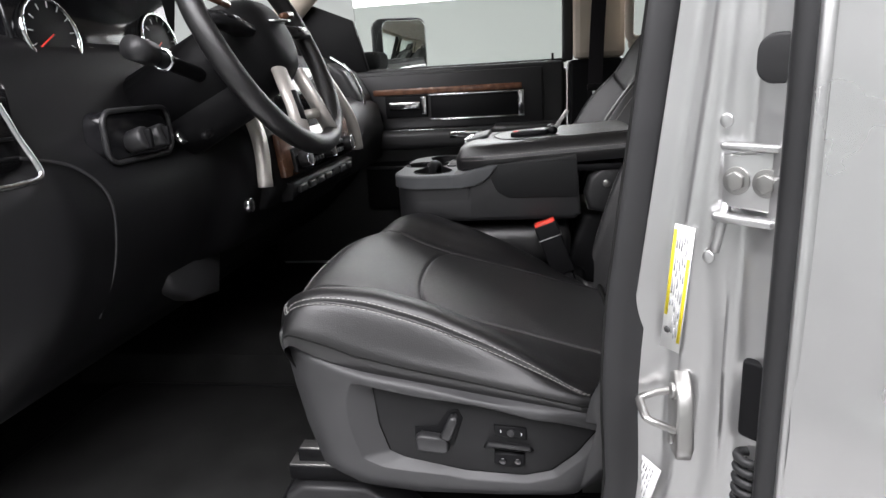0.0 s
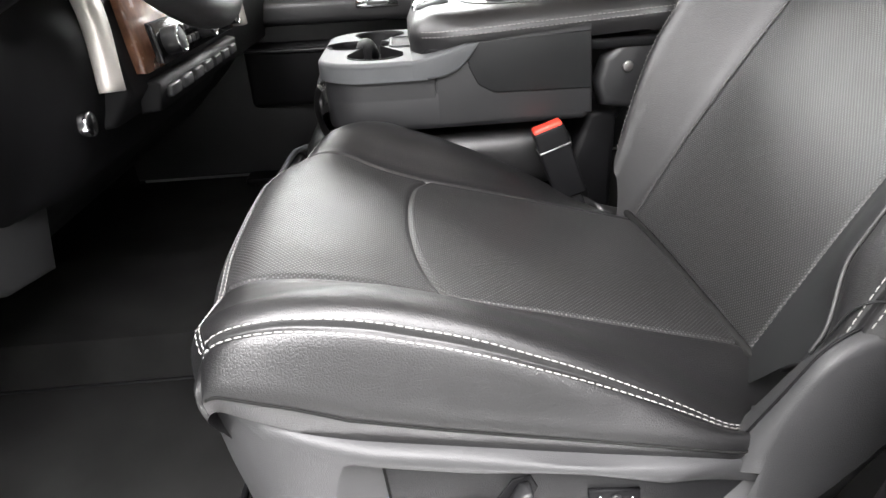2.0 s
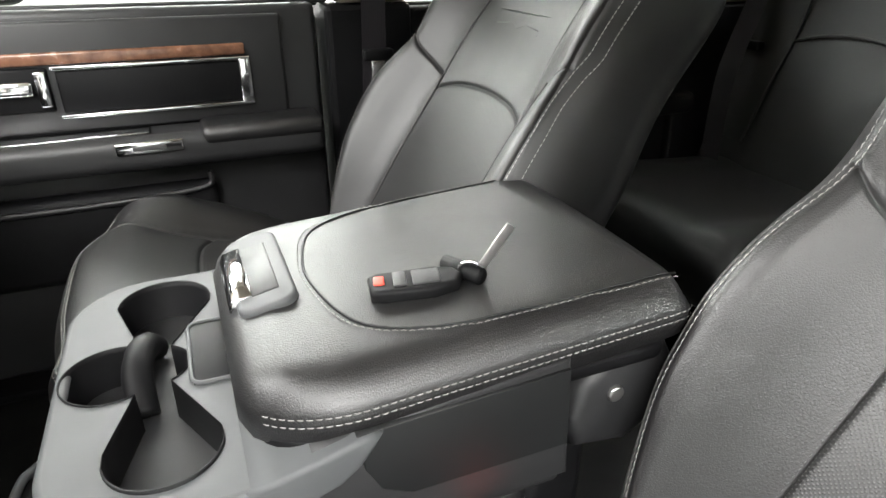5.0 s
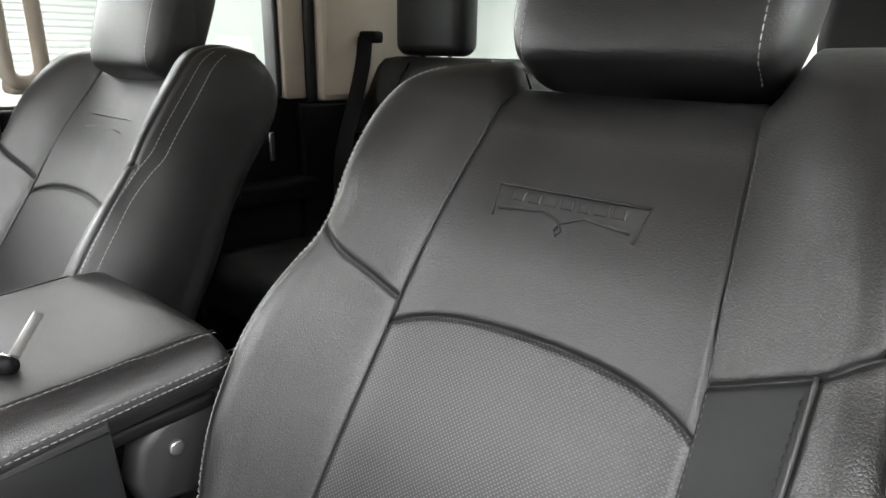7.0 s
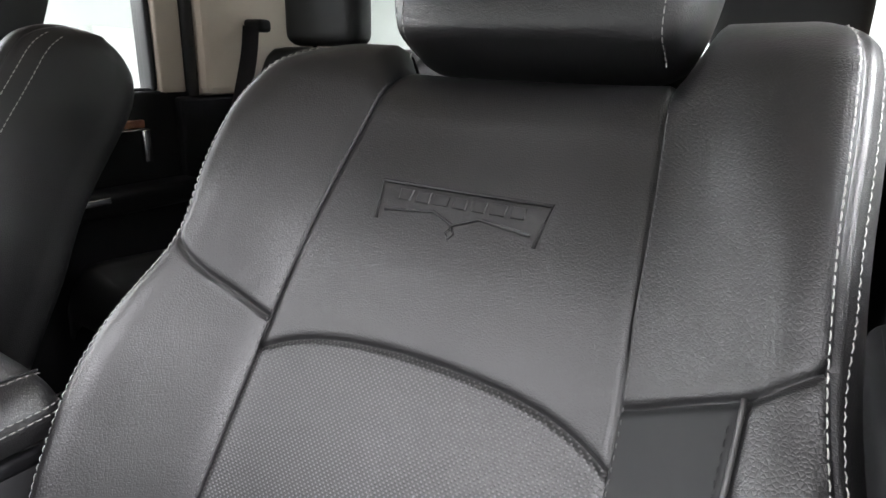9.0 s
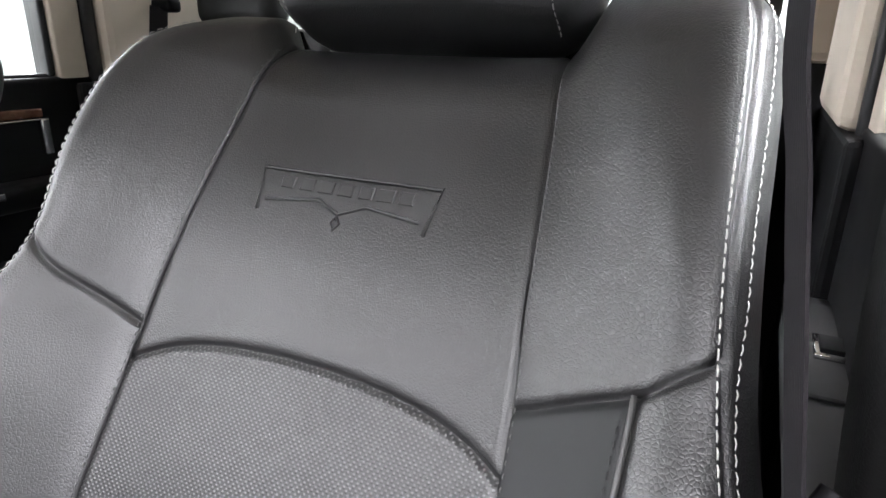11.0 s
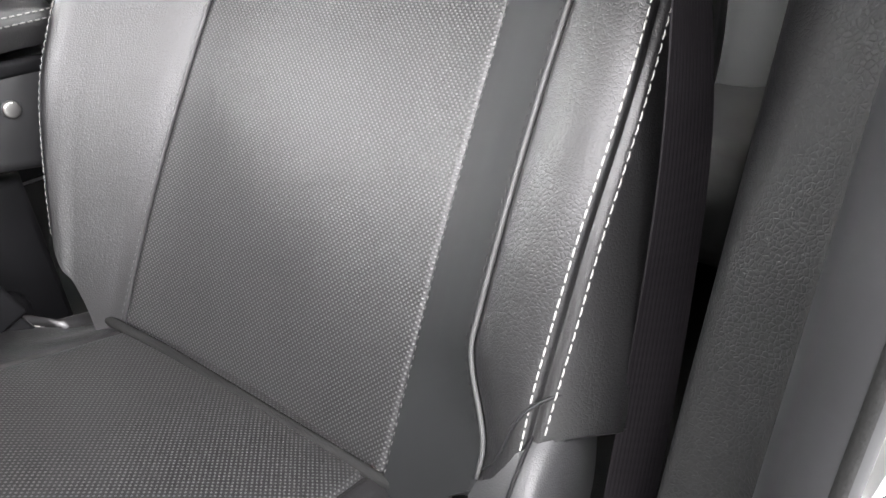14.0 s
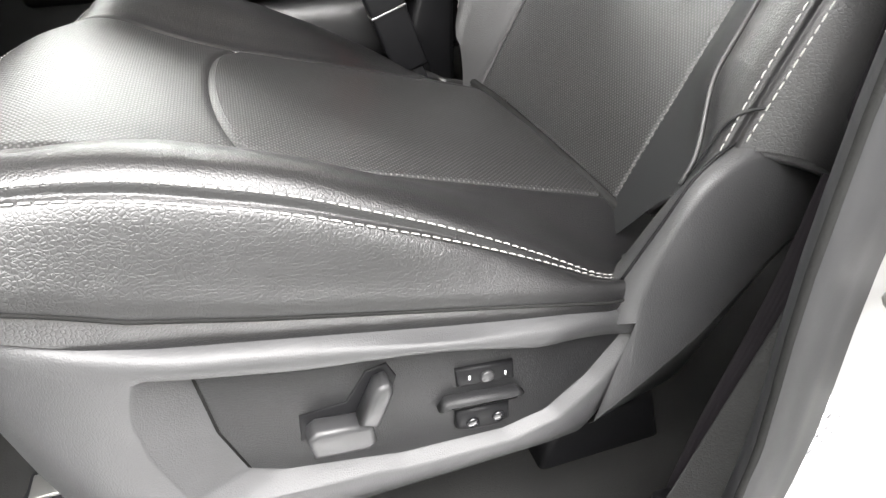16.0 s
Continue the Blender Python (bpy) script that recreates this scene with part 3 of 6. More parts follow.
    for pts, r in (([(-0.058, 0.483), (-0.063, 0.518), (0.087, 0.518), (0.082, 0.483)], 0.0017),
                   ([(-0.052, 0.492), (-0.008, 0.4975), (0.012, 0.489), (0.032, 0.4975), (0.076, 0.492)], 0.0015),
                   ([(0.012, 0.487), (0.015, 0.482), (0.012, 0.477), (0.009, 0.482), (0.012, 0.487)], 0.0012)):
        part("badge_frame", tube([on_back(*p) for p in pts], r, 6), LEATHER, backrest)
    for k in range(7):
        y, w, h = 0.062 - 0.0167 * k, 0.0070, 0.0056
        lo = [on_back(y + a, 0.5078 + b, -0.0006) for a, b in ((-w, -h), (w, -h), (w, h), (-w, h))]
        hi = [on_back(y + a * 0.8, 0.5078 + b * 0.8, 0.0007 if driver else 0.0001) for a, b in ((-w, -h), (w, -h), (w, h), (-w, h))]
        bm = grid_bm([lo, hi], close_u=True)
        bm.faces.new([bm.verts.new(p) for p in hi])
        bmesh.ops.remove_doubles(bm, verts=bm.verts, dist=1e-6)
        bmesh.ops.recalc_face_normals(bm, faces=bm.faces)
        part("badge_block", bm, LEATHER, backrest, smooth=False)
    return seat


driver_seat = build_front_seat((0, 1.025, 0), "black leather driver's seat with perforated inserts and pale double stitching", True)
passenger_seat = build_front_seat((-0.052, 1.842, 0.010), "black leather passenger seat with perforated inserts beside the centre console", False)


# ---- driver's seat base: side shield, switches, recliner cover, rails ----
def seat_base(seat):
    Y = -0.27
    edge = [(-0.291, 1.120), (-0.288, 1.157), (-0.24, 1.142), (-0.171, 1.124), (-0.066, 1.105), (0.042, 1.085), (0.112, 1.073), (0.150, 1.062),
            (0.156, 1.03), (0.140, 0.99), (0.124, 0.958), (0.110, 0.942), (0.084, 0.938), (0.0, 0.934), (-0.112, 0.934), (-0.193, 0.946), (-0.246, 0.975), (-0.270, 1.030), (-0.284, 1.080)]
    panel = [(-0.163, 1.100), (-0.06, 1.083), (0.05, 1.060), (0.136, 1.041), (0.108, 1.004), (0.076, 0.977), (0.040, 0.968), (-0.04, 0.972), (-0.125, 0.990), (-0.146, 1.000), (-0.158, 1.040)]

    def reach(poly, a):
        """How far an outline lies from the panel's middle in one direction."""
        c, d, best = Vector((-0.02, 1.03)), Vector((math.cos(a), math.sin(a))), 0.0
        for p, q in zip(poly, poly[1:] + poly[:1]):
            e, w = Vector(q) - Vector(p), Vector(p) - c
            den = d.x * e.y - d.y * e.x
            if abs(den) > 1e-9:
                t, k = (w.x * e.y - w.y * e.x) / den, (w.x * d.y - w.y * d.x) / den
                if t > 0 and -1e-6 <= k <= 1 + 1e-6:
                    best = max(best, t)
        return best
    YP = Y + 0.008        # the face of the sunk switch panel
    rings = [[] for _ in range(10)]
    for k in range(216):
        a = 2 * math.pi * k / 216
        R, r = reach(edge, a), reach(panel, a)
        x0 = -0.02 + r * math.cos(a)
        # a broad slope leads into the recess at its front, a steep lip above it
        slope = 0.030 * smoothstep(-0.05, -0.16, x0) * smoothstep(0.75, 0.2, math.sin(a)) + 0.008
        foot = r + min((R - r) * 0.6, slope)
        for i, (d, y) in enumerate(((R, 0.05), (R, 0.020), (R - 0.002, 0.009), (R - 0.007, 0.004), ((R + foot) / 2, 0.001), (foot + 0.002, 0.0), (foot, 0.0008), (foot - 0.0015 if foot - r > 0.004 else foot - 0.0005, 0.0022), (r + 0.001, 0.0098), (r - 0.001, 0.0115))):
            x = -0.02 + d * math.cos(a)
            # the upper band stands proud and the front turns inwards
            y -= 0.011 * smoothstep(0.10, 0.45, math.sin(a)) * smoothstep(-0.26, -0.15, x) * (1 if 2 < i < 8 else 0.6 if i == 2 else 0)
            y += 0.034 * smoothstep(-0.215, -0.300, x) ** 1.4
            rings[i].append((x, Y + y, 1.03 + d * math.sin(a)))
    shield = part("side_shield", grid_bm(rings, close_u=True), PLASTIC_SOFT, seat, "grained charcoal plastic shield")

    def inset(poly, d):
        c = Vector((-0.02, 1.03))
        return [tuple(Vector(p) + (c - Vector(p)).normalized() * d) for p in poly]
    # a black plate behind the panel puts the gap's shade in as colour
    part("panel_gap", prism(inset(panel, -0.0005), YP + 0.0025, YP + 0.012, "y", 0.0), CARPET, shield)
    part("switch_panel", prism(inset(panel, 0.0025), YP, YP + 0.012, "y", 0.0012, 2), PANEL_GRAIN, shield)
    # the cover's rolled lower hem, lying on the shield
    hem = [(x, Y + 0.0125 + 0.026 * smoothstep(-0.235, -0.295, x), shield_top(x) + 0.003) for x in (-0.258, -0.252, -0.244, -0.232, -0.19, -0.12, -0.04, 0.04, 0.09, 0.112)]
    part("cushion_hem", tube(smooth_path(hem), 0.0085, 12, flat=0.9), LEATHER, seat)
    # seat position switch: a lying bar and an upright lever
    # dark plate, slightly proud: shade of the switch recess given as colour
    part("switch_recess", prism([(-0.109, 1.016), (-0.107, 1.039), (-0.076, 1.041), (-0.061, 1.064), (-0.047, 1.067), (-0.041, 1.054), (-0.055, 1.011)], YP - 0.0015, YP + 0.004, "y", 0.001), PLASTIC_DARK, shield)
    part("slide_switch", prism([(-0.103, 1.011), (-0.105, 1.030), (-0.098, 1.035), (-0.062, 1.030), (-0.060, 1.012), (-0.066, 1.007)], YP - 0.017, YP, "y", 0.004, 3), PLASTIC, shield)
    part("recline_switch", prism([(-0.071, 1.032), (-0.057, 1.061), (-0.049, 1.063), (-0.046, 1.055), (-0.058, 1.026)], YP - 0.018, YP, "y", 0.004, 3), PLASTIC, shield)
    mem = part("memory_switch", prism([(0.000, 1.046), (0.001, 1.030), (0.044, 1.025), (0.043, 1.042)], YP - 0.004, YP + 0.004, "y", 0.002), PLASTIC_DARK, shield)
    part("memory_button", disc((0.0225, YP - 0.0045, 1.0355), (0, -1, 0), 0.0050, 0.004, 20, 0.001), PLASTIC, mem)
    for x, z in ((0.0095, 1.0375), (0.0365, 1.0338)):
        part("digit_bar", rbox(x - 0.0006, x + 0.0006, YP - 0.0048, YP - 0.0035, z - 0.0018, z + 0.0018, 0), WHITE_INK, mem)
    lum = part("lumbar_switch", prism([(0.000, 1.007), (-0.001, 0.990), (0.007, 0.986), (0.033, 0.983), (0.041, 0.988), (0.040, 1.004)], YP - 0.007, YP + 0.004, "y", 0.003), PLASTIC_DARK, shield)
    for x in (0.011, 0.031):
        part("lumbar_button", disc((x, YP - 0.0075, 0.995), (0, -1, 0), 0.0050, 0.004, 20, 0.0015), GLOSS, lum)
    # moulded hood between the two switches
    part("switch_hood", prism([(-0.014, 1.013), (-0.008, 1.022), (0.046, 1.016), (0.052, 1.010), (0.042, 1.008), (0.000, 1.012)], YP - 0.010, YP + 0.004, "y", 0.005, 4), PANEL_GRAIN, shield)
    # recliner cover: a strip along the cushion, a flat face and a face turned to the rear
    lines = [[(0.112, -0.222, 1.020), (0.122, -0.226, 1.045), (0.148, -0.232, 1.090), (0.176, -0.232, 1.128), (0.206, -0.230, 1.152), (0.235, -0.226, 1.163), (0.275, -0.224, 1.164)],
             [(0.118, -0.245, 1.050), (0.126, -0.252, 1.084), (0.151, -0.258, 1.130), (0.172, -0.258, 1.163), (0.196, -0.257, 1.181), (0.222, -0.256, 1.189), (0.275, -0.254, 1.186)],
             [(0.119, -0.271, 1.058), (0.124, -0.276, 1.086), (0.142, -0.275, 1.132), (0.162, -0.274, 1.163), (0.190, -0.273, 1.179), (0.220, -0.274, 1.184), (0.275, -0.270, 1.180)],
             [(0.134, -0.273, 1.056), (0.134, -0.277, 1.078), (0.147, -0.279, 1.126), (0.166, -0.279, 1.156), (0.192, -0.278, 1.171), (0.222, -0.279, 1.176), (0.275, -0.274, 1.172)],
             [(0.112, -0.273, 0.962), (0.140, -0.284, 1.004), (0.172, -0.292, 1.047), (0.197, -0.294, 1.081), (0.216, -0.292, 1.103), (0.238, -0.288, 1.118), (0.275, -0.275, 1.126)],
             [(0.115, -0.270, 0.957), (0.145, -0.280, 0.998), (0.178, -0.287, 1.040), (0.204, -0.288, 1.073), (0.224, -0.286, 1.094), (0.246, -0.282, 1.109), (0.281, -0.270, 1.117)],
             [(0.116, -0.262, 0.945), (0.150, -0.250, 0.938), (0.190, -0.238, 0.934), (0.222, -0.232, 0.938), (0.246, -0.230, 0.970), (0.264, -0.232, 1.020), (0.286, -0.236, 1.066)],
             [(0.116, -0.200, 0.943), (0.150, -0.195, 0.936), (0.190, -0.190, 0.932), (0.224, -0.186, 0.936), (0.250, -0.186, 0.968), (0.268, -0.190, 1.018), (0.290, -0.195, 1.064)]]
    rc = part("recliner_cover", grid_bm([smooth_path(line, 6) for line in lines], flip=True), PLASTIC_SOFT, seat, "grained plastic recliner cover")
    part("cover_seam", tube([p + Vector((-0.0008, -0.0012, 0.0008)) for p in smooth_path([Vector(a).lerp(Vector(b), 0.25) for a, b in zip(lines[1], lines[2])][1:6], 6)], 0.0014, 6), PLASTIC_DARK, rc)
    # leather skirt hanging from the lower edge of the back bolster
    skirt = []
    for k in range(64):
        u = -3.4 - 4.6 * k / 63
        top = back_point(u, back_low(u) + 0.002)
        inward = Vector((0.25, 1.0 if u < -6 else 0.45, 0)) * 0.010
        skirt.append([top, top - BACK_S * 0.004 - BACK_N * 0.001 + inward * 0.1, top - BACK_S * 0.007 - BACK_N * 0.005 + inward * 0.5, top - BACK_S * 0.004 - BACK_N * 0.02 + inward * 1.4])
    part("back_skirt", grid_bm([[row[i] for row in skirt] for i in range(4)]), LEATHER, seat, "leather skirt under the bolster")
    hem_us = [-4.1 - 3.6 * k / 40 for k in range(41)]
    hem_path = path_on(back_point, hem_us, [back_low(u) + 0.031 * smoothstep(3.4, 4.6, -u) for u in hem_us], 0.0002)
    part("skirt_seam", tube([p for p, _ in hem_path], 0.0011, 6), SUEDE, seat)
    # rails and risers
    for y in (-0.185, 0.18):
        rail = part("seat_rail", rbox(-0.325, -0.20, y - 0.022, y + 0.022, 0.905, 0.930, 0.003), PLASTIC_DARK, seat)
        part("rail_slot", rbox(-0.327, -0.31, y - 0.012, y + 0.012, 0.911, 0.924, 0.001), PLASTIC_DARK, rail)
        part("rail_body", rbox(-0.20, 0.22, y - 0.020, y + 0.020, 0.895, 0.935, 0.003), PLASTIC_DARK, seat)
        part("upper_rail", rbox(-0.310, -0.20, y - 0.014, y + 0.014, 0.930, 0.955, 0.002), PLASTIC_DARK, seat)
        part("rail_strip", rbox(-0.322, -0.20, y - 0.0225, y + 0.010, 0.9295, 0.934, 0.001), STEEL, seat, "zinc steel rail edge")
        part("rail_strip", rbox(-0.306, -0.20, y - 0.0145, y + 0.008, 0.9545, 0.958, 0.001), STEEL, seat, "zinc steel rail edge")
        part("riser", prism([(-0.35, 0.82), (-0.33, 0.885), (-0.30, 0.903), (-0.20, 0.903), (-0.14, 0.86), (-0.10, 0.82)], y - 0.035, y + 0.03, "y", 0.008, 3), PLASTIC, seat, "grey plastic rail cover")
        part("rear_riser", prism([(0.10, 0.82), (0.12, 0.895), (0.22, 0.895), (0.24, 0.82)], y - 0.03, y + 0.03, "y", 0.006, 2), PLASTIC_DARK, seat)
    part("seat_pan", rbox(-0.22, 0.20, -0.24, 0.24, 0.955, 1.06, 0.03, 3), PLASTIC_DARK, seat)


seat_base(driver_seat)
for _y in (-0.20, 0.18):
    part("seat_rail", rbox(-0.30, 0.22, _y - 0.022, _y + 0.022, 0.80, 0.932, 0.003), PLASTIC_DARK, passenger_seat)
part("seat_pan", rbox(-0.27, 0.20, -0.262, 0.262, 0.93, 1.10, 0.03, 3), PLASTIC, passenger_seat)

# ---- buckle beside the driver's seat ----
buckle = thing("seat_belt_buckle", "black seat belt buckle with a bright red release button", "buckle")
B_M = Matrix(((0.94, 0.0, -0.34, 0.074), (0.0, 1.0, 0.0, 1.262), (0.34, 0.0, 0.94, 1.204), (0, 0, 0, 1)))
for nm, bm, mat in (("housing", rbox(-0.023, 0.023, -0.013, 0.013, -0.115, -0.004, 0.004), PLASTIC_DARK),
                    ("release_button", rbox(-0.021, 0.021, -0.011, 0.011, -0.014, 0.001, 0.003), RED),
                    ("trim_line", rbox(-0.0236, 0.0236, -0.0136, 0.0136, -0.0355, -0.033, 0.0008), STEEL),
                    ("stalk", rbox(-0.016, 0.016, -0.008, 0.008, -0.22, -0.11, 0.003), PLASTIC_DARK)):
    bm.transform(B_M)
    part(nm, bm, mat, buckle)

# ---- centre console: a folding middle seat with a lid, tray and cup holders ----
console = thing("centre_console", "black centre console with leather lid, grey cup holder tray and latch", "console")
FLOOR_Z_LOW = 0.82
CY, HW = 1.450, 0.165


def rounded_outline(x0, x1, y0, y1, r, n=8, front_r=None):
    fr = front_r or r
    pts = []
    for cx, cy, a0, rr in ((x1 - r, y1 - r, 0, r), (x0 + fr, y1 - fr, 90, fr), (x0 + fr, y0 + fr, 180, fr), (x1 - r, y0 + r, 270, r)):
        pts += [(cx + rr * math.cos(radians(a0 + 90 * k / n)), cy + rr * math.sin(radians(a0 + 90 * k / n))) for k in range(n + 1)]
    return pts


body = part("console_body", prism(rounded_outline(-0.236, 0.145, CY - HW + 0.002, CY + HW - 0.002, 0.012, 24, 0.058), 1.200, 1.262, "z", 0.012, 3), PLASTIC, console)
part("console_rear", prism([(-0.078, 1.205), (-0.078, 1.305), (-0.04, 1.316), (0.14, 1.335), (0.148, 1.21)], CY - HW + 0.0018, CY + HW - 0.0018, "y", 0.004, 2), PLASTIC, console)
part("side_pocket", prism([(-0.035, 1.318), (0.138, 1.325), (0.142, 1.248), (0.005, 1.249), (-0.018, 1.262), (-0.030, 1.285)], CY - HW - 0.0012, CY - HW + 0.01, "y", 0.001), SUEDE, body, "stitched vinyl pocket")
# tray with cup holders: plate built round the openings
tray_out = rounded_outline(-0.2385, -0.085, CY - HW - 0.0015, CY + HW + 0.0015, 0.006, 28, 0.071)
cups = [(-0.160, 1.345, 0.041), (-0.199, 1.452, 0.040), (-0.157, 1.562, 0.043)]
HOLE_C = Vector((-0.168, 1.452))


def hole_reach(a):
    """The joined opening's edge, seen from its middle: a hub and three cups that run into it."""
    d, best = Vector((math.cos(a), math.sin(a))), 0.030
    for cx, cy, r in cups:
        w = Vector((cx, cy)) - HOLE_C
        along, off = w.dot(d), abs(w.x * d.y - w.y * d.x)
        if off < r and along > -r:
            best = max(best, along + math.sqrt(r * r - off * off))
    return best


hole_line = [HOLE_C + Vector((math.cos(a), math.sin(a))) * hole_reach(a) for a in [2 * math.pi * k / 180 for k in range(180)]]


def plate_with_hole(outline, hole, z, thick):
    bm = bmesh.new()
    edges = []
    for lp in (outline, hole):
        vs = [bm.verts.new((x, y, z)) for x, y in lp]
        edges += [bm.edges.new((vs[k], vs[(k + 1) % len(vs)])) for k in range(len(vs))]
    bmesh.ops.triangle_fill(bm, edges=edges, use_beauty=True)
    inside = []
    for f in bm.faces:
        w = f.calc_center_median().xy - HOLE_C
        if w.length < hole_reach(math.atan2(w.y, w.x)) * 0.995:
            inside.append(f)
    bmesh.ops.delete(bm, geom=inside, context="FACES")
    for f in bm.faces:
        if f.normal.z < 0:
            f.normal_flip()
    ret = bmesh.ops.extrude_face_region(bm, geom=bm.faces[:])
    bmesh.ops.translate(bm, verts=[v for v in ret["geom"] if isinstance(v, bmesh.types.BMVert)], vec=(0, 0, -thick))
    bmesh.ops.recalc_face_normals(bm, faces=bm.faces)
    return bm


tray = part("cup_holder_tray", plate_with_hole(tray_out, hole_line, 1.300, 0.012), TRAY, console, "mid grey plastic tray", smooth=False)
part("console_collar", plate_with_hole(rounded_outline(-0.2362, -0.076, CY - HW + 0.0017, CY + HW - 0.0017, 0.004, 28, 0.058), hole_line, 1.2745, 0.028), PLASTIC, console, smooth=False)
part("tray_skirt", plate_with_hole(rounded_outline(-0.2435, -0.085, CY - HW - 0.006, CY + HW + 0.006, 0.006, 28, 0.075), hole_line, 1.2945, 0.021), TRAY, console, smooth=False)
part("tray_edge", tube([(x, y, 1.2945) for x, y in rounded_outline(-0.238, -0.080, CY - HW - 0.0008, CY + HW + 0.0008, 0.006, 28, 0.0695)], 0.0056, 12, True), TRAY, tray)
wall = []
for z, k in ((1.2990, 1.012), (1.3018, 1.006), (1.3016, 0.990), (1.296, 0.975), (1.262, 0.955), (1.256, 0.93)):
    wall.append([(*(HOLE_C + (p - HOLE_C) * k), z) for p in hole_line])
part("cup_well", grid_bm(wall, close_u=True), PLASTIC_DARK, tray, "black joined cup wells")
for cx, cy, r in cups:
    bowl = [[(cx + rr * math.cos(2 * math.pi * k / 28), cy + rr * math.sin(2 * math.pi * k / 28), z) for k in range(28)] for z, rr in ((1.262, r + 0.004), (1.2585, r - 0.004), (1.2545, r - 0.008), (1.2540, 0.001))]
    part("cup_floor", grid_bm(bowl, close_u=True), PLASTIC_DARK, tray)
# soft round insert standing in the wells
part("cup_insert", tube(smooth_path([(-0.172, 1.530, 1.270), (-0.176, 1.508, 1.287), (-0.180, 1.482, 1.294), (-0.182, 1.456, 1.288), (-0.180, 1.430, 1.268)]), 0.013, 12), PLASTIC_DARK, tray, "black rubber cup divider")
# dark block instead of a sunk pocket; its colour stands for the pocket's shade
part("small_tray", rbox(-0.137, -0.098, 1.412, 1.508, 1.2945, 1.3012, 0.001), PLASTIC_DARK, tray)
part("tray_lip", tube([(x, y, 1.301) for x, y in rounded_outline(-0.138, -0.097, 1.411, 1.509, 0.010, 4)], 0.0022, 6, True), TRAY, tray)
part("tray_ledge", prism([(-0.112, 1.2735), (-0.112, 1.2995), (-0.090, 1.3025), (-0.060, 1.310), (-0.035, 1.317), (-0.016, 1.3185), (-0.024, 1.306), (-0.034, 1.293), (-0.048, 1.282), (-0.066, 1.2755), (-0.085, 1.2735)], CY - HW - 0.0062, CY + HW + 0.0062, "y", 0.004, 3), TRAY, console)

# padded lid
def lid_lift(x):
    """The lid rises towards the rear."""
    return 0.055 * (x + 0.1)


def lid_rows(x0, x1, half, z_top, z_low, crown):
    rows = []
    for i in range(49):
        t = i / 48
        x = x0 + (x1 - x0) * t
        f = math.sqrt(max(0.0, 1 - (1 - t / 0.24) ** 2)) if t < 0.24 else 1.0
        g = math.sqrt(max(0.0, 1 - ((t - 0.95) / 0.05) ** 2)) if t > 0.95 else 1.0
        hw = half * (0.62 + 0.38 * f) * (0.95 + 0.05 * g)
        zl = z_low + lid_lift(x)
        zt = zl + (z_top - z_low) * (0.30 + 0.70 * min(1.0, f * 1.25) ** 0.8) * (0.6 + 0.4 * g)
        line = []
        for k in range(57):
            e = -1 + 2 * k / 56
            a = abs(e)
            z = zt + crown * (1 - a * a) - (zt - zl - 0.010) * max(0.0, (a - 0.70) / 0.30) ** 3.2
            line.append((x, CY + e * hw, z))
        rows.append([(x, CY - hw * 0.965, zl - 0.014), (x, CY - hw * 0.998, zl)] + line + [(x, CY + hw * 0.998, zl), (x, CY + hw * 0.965, zl - 0.014)])
    return rows


LIDR = lid_rows(-0.108, 0.262, 0.162, 1.352, 1.317, 0.005)
_bm = grid_bm(LIDR, flip=True)
_bm.faces.new([v for v in [_bm.verts.new(p) for p in LIDR[0]]])
_bm.faces.new([v for v in [_bm.verts.new(p) for p in reversed(LIDR[-1])]])
lid = part("lid", _bm, LEATHER, console, "padded black leather lid")
part("lid_base", prism(rounded_outline(-0.098, 0.252, CY - 0.150, CY + 0.150, 0.015, 6, 0.04), 1.296, 1.311, "z", 0.004, 2), PLASTIC_DARK, console)


def lid_z(x, y):
    i = min(48, max(0, round((x + 0.108) / 0.370 * 48)))
    row = LIDR[i]
    return min((abs(p[1] - y), p[2]) for p in row[2:-2])[1]


def on_lid(pts, steps=10):
    return [(Vector((p.x, p.y, lid_z(p.x, p.y) + 0.0006)), Vector((0, 0, 1))) for p in smooth_path([(x, y, 0) for x, y in pts], steps)]


seam_half = [(0.258, 0.138), (0.10, 0.133), (0.03, 0.122), (-0.016, 0.092), (-0.034, 0.03)]
top_seam = [(x, CY - y) for x, y in seam_half] + [(x, CY + y) for x, y in reversed(seam_half)]
part("stitching", stitches(on_lid(top_seam), 0.0045, 0.002, 0.0007), LID_THREAD, lid)
part("seam", tube([p for p, _ in on_lid([(x + (0.004 if x < 0 else 0), y + (0.004 if y < CY else -0.004)) for x, y in top_seam])], 0.0012, 6), SUEDE, lid)
for dz in (0.0, 0.007):
    p = [(Vector((r[0][0], r[1][1] - 0.0010, 1.324 + lid_lift(r[0][0]) + dz)), Vector((0, -1, 0.2)).normalized()) for r in LIDR[2:]]
    part("stitching", stitches(p, 0.0045, 0.002, 0.0007), LID_THREAD, lid)
LM = Matrix.Translation((-0.070, 1.480, lid_z(-0.070, 1.480) - 0.001)) @ pose(0, 0, 0, 0, -math.degrees(math.atan2(lid_z(-0.05, 1.48) - lid_z(-0.09, 1.48), 0.04)), 0)


def latch_bit(nm, bm, mat, parent, lab=""):
    bm.transform(LM)
    return part(nm, bm, mat, parent, lab)


latch = latch_bit("latch_surround", prism(rounded_outline(-0.024, 0.026, -0.073, 0.073, 0.016, 6), -0.014, 0.005, "z", 0.004, 3), TRAY, lid)
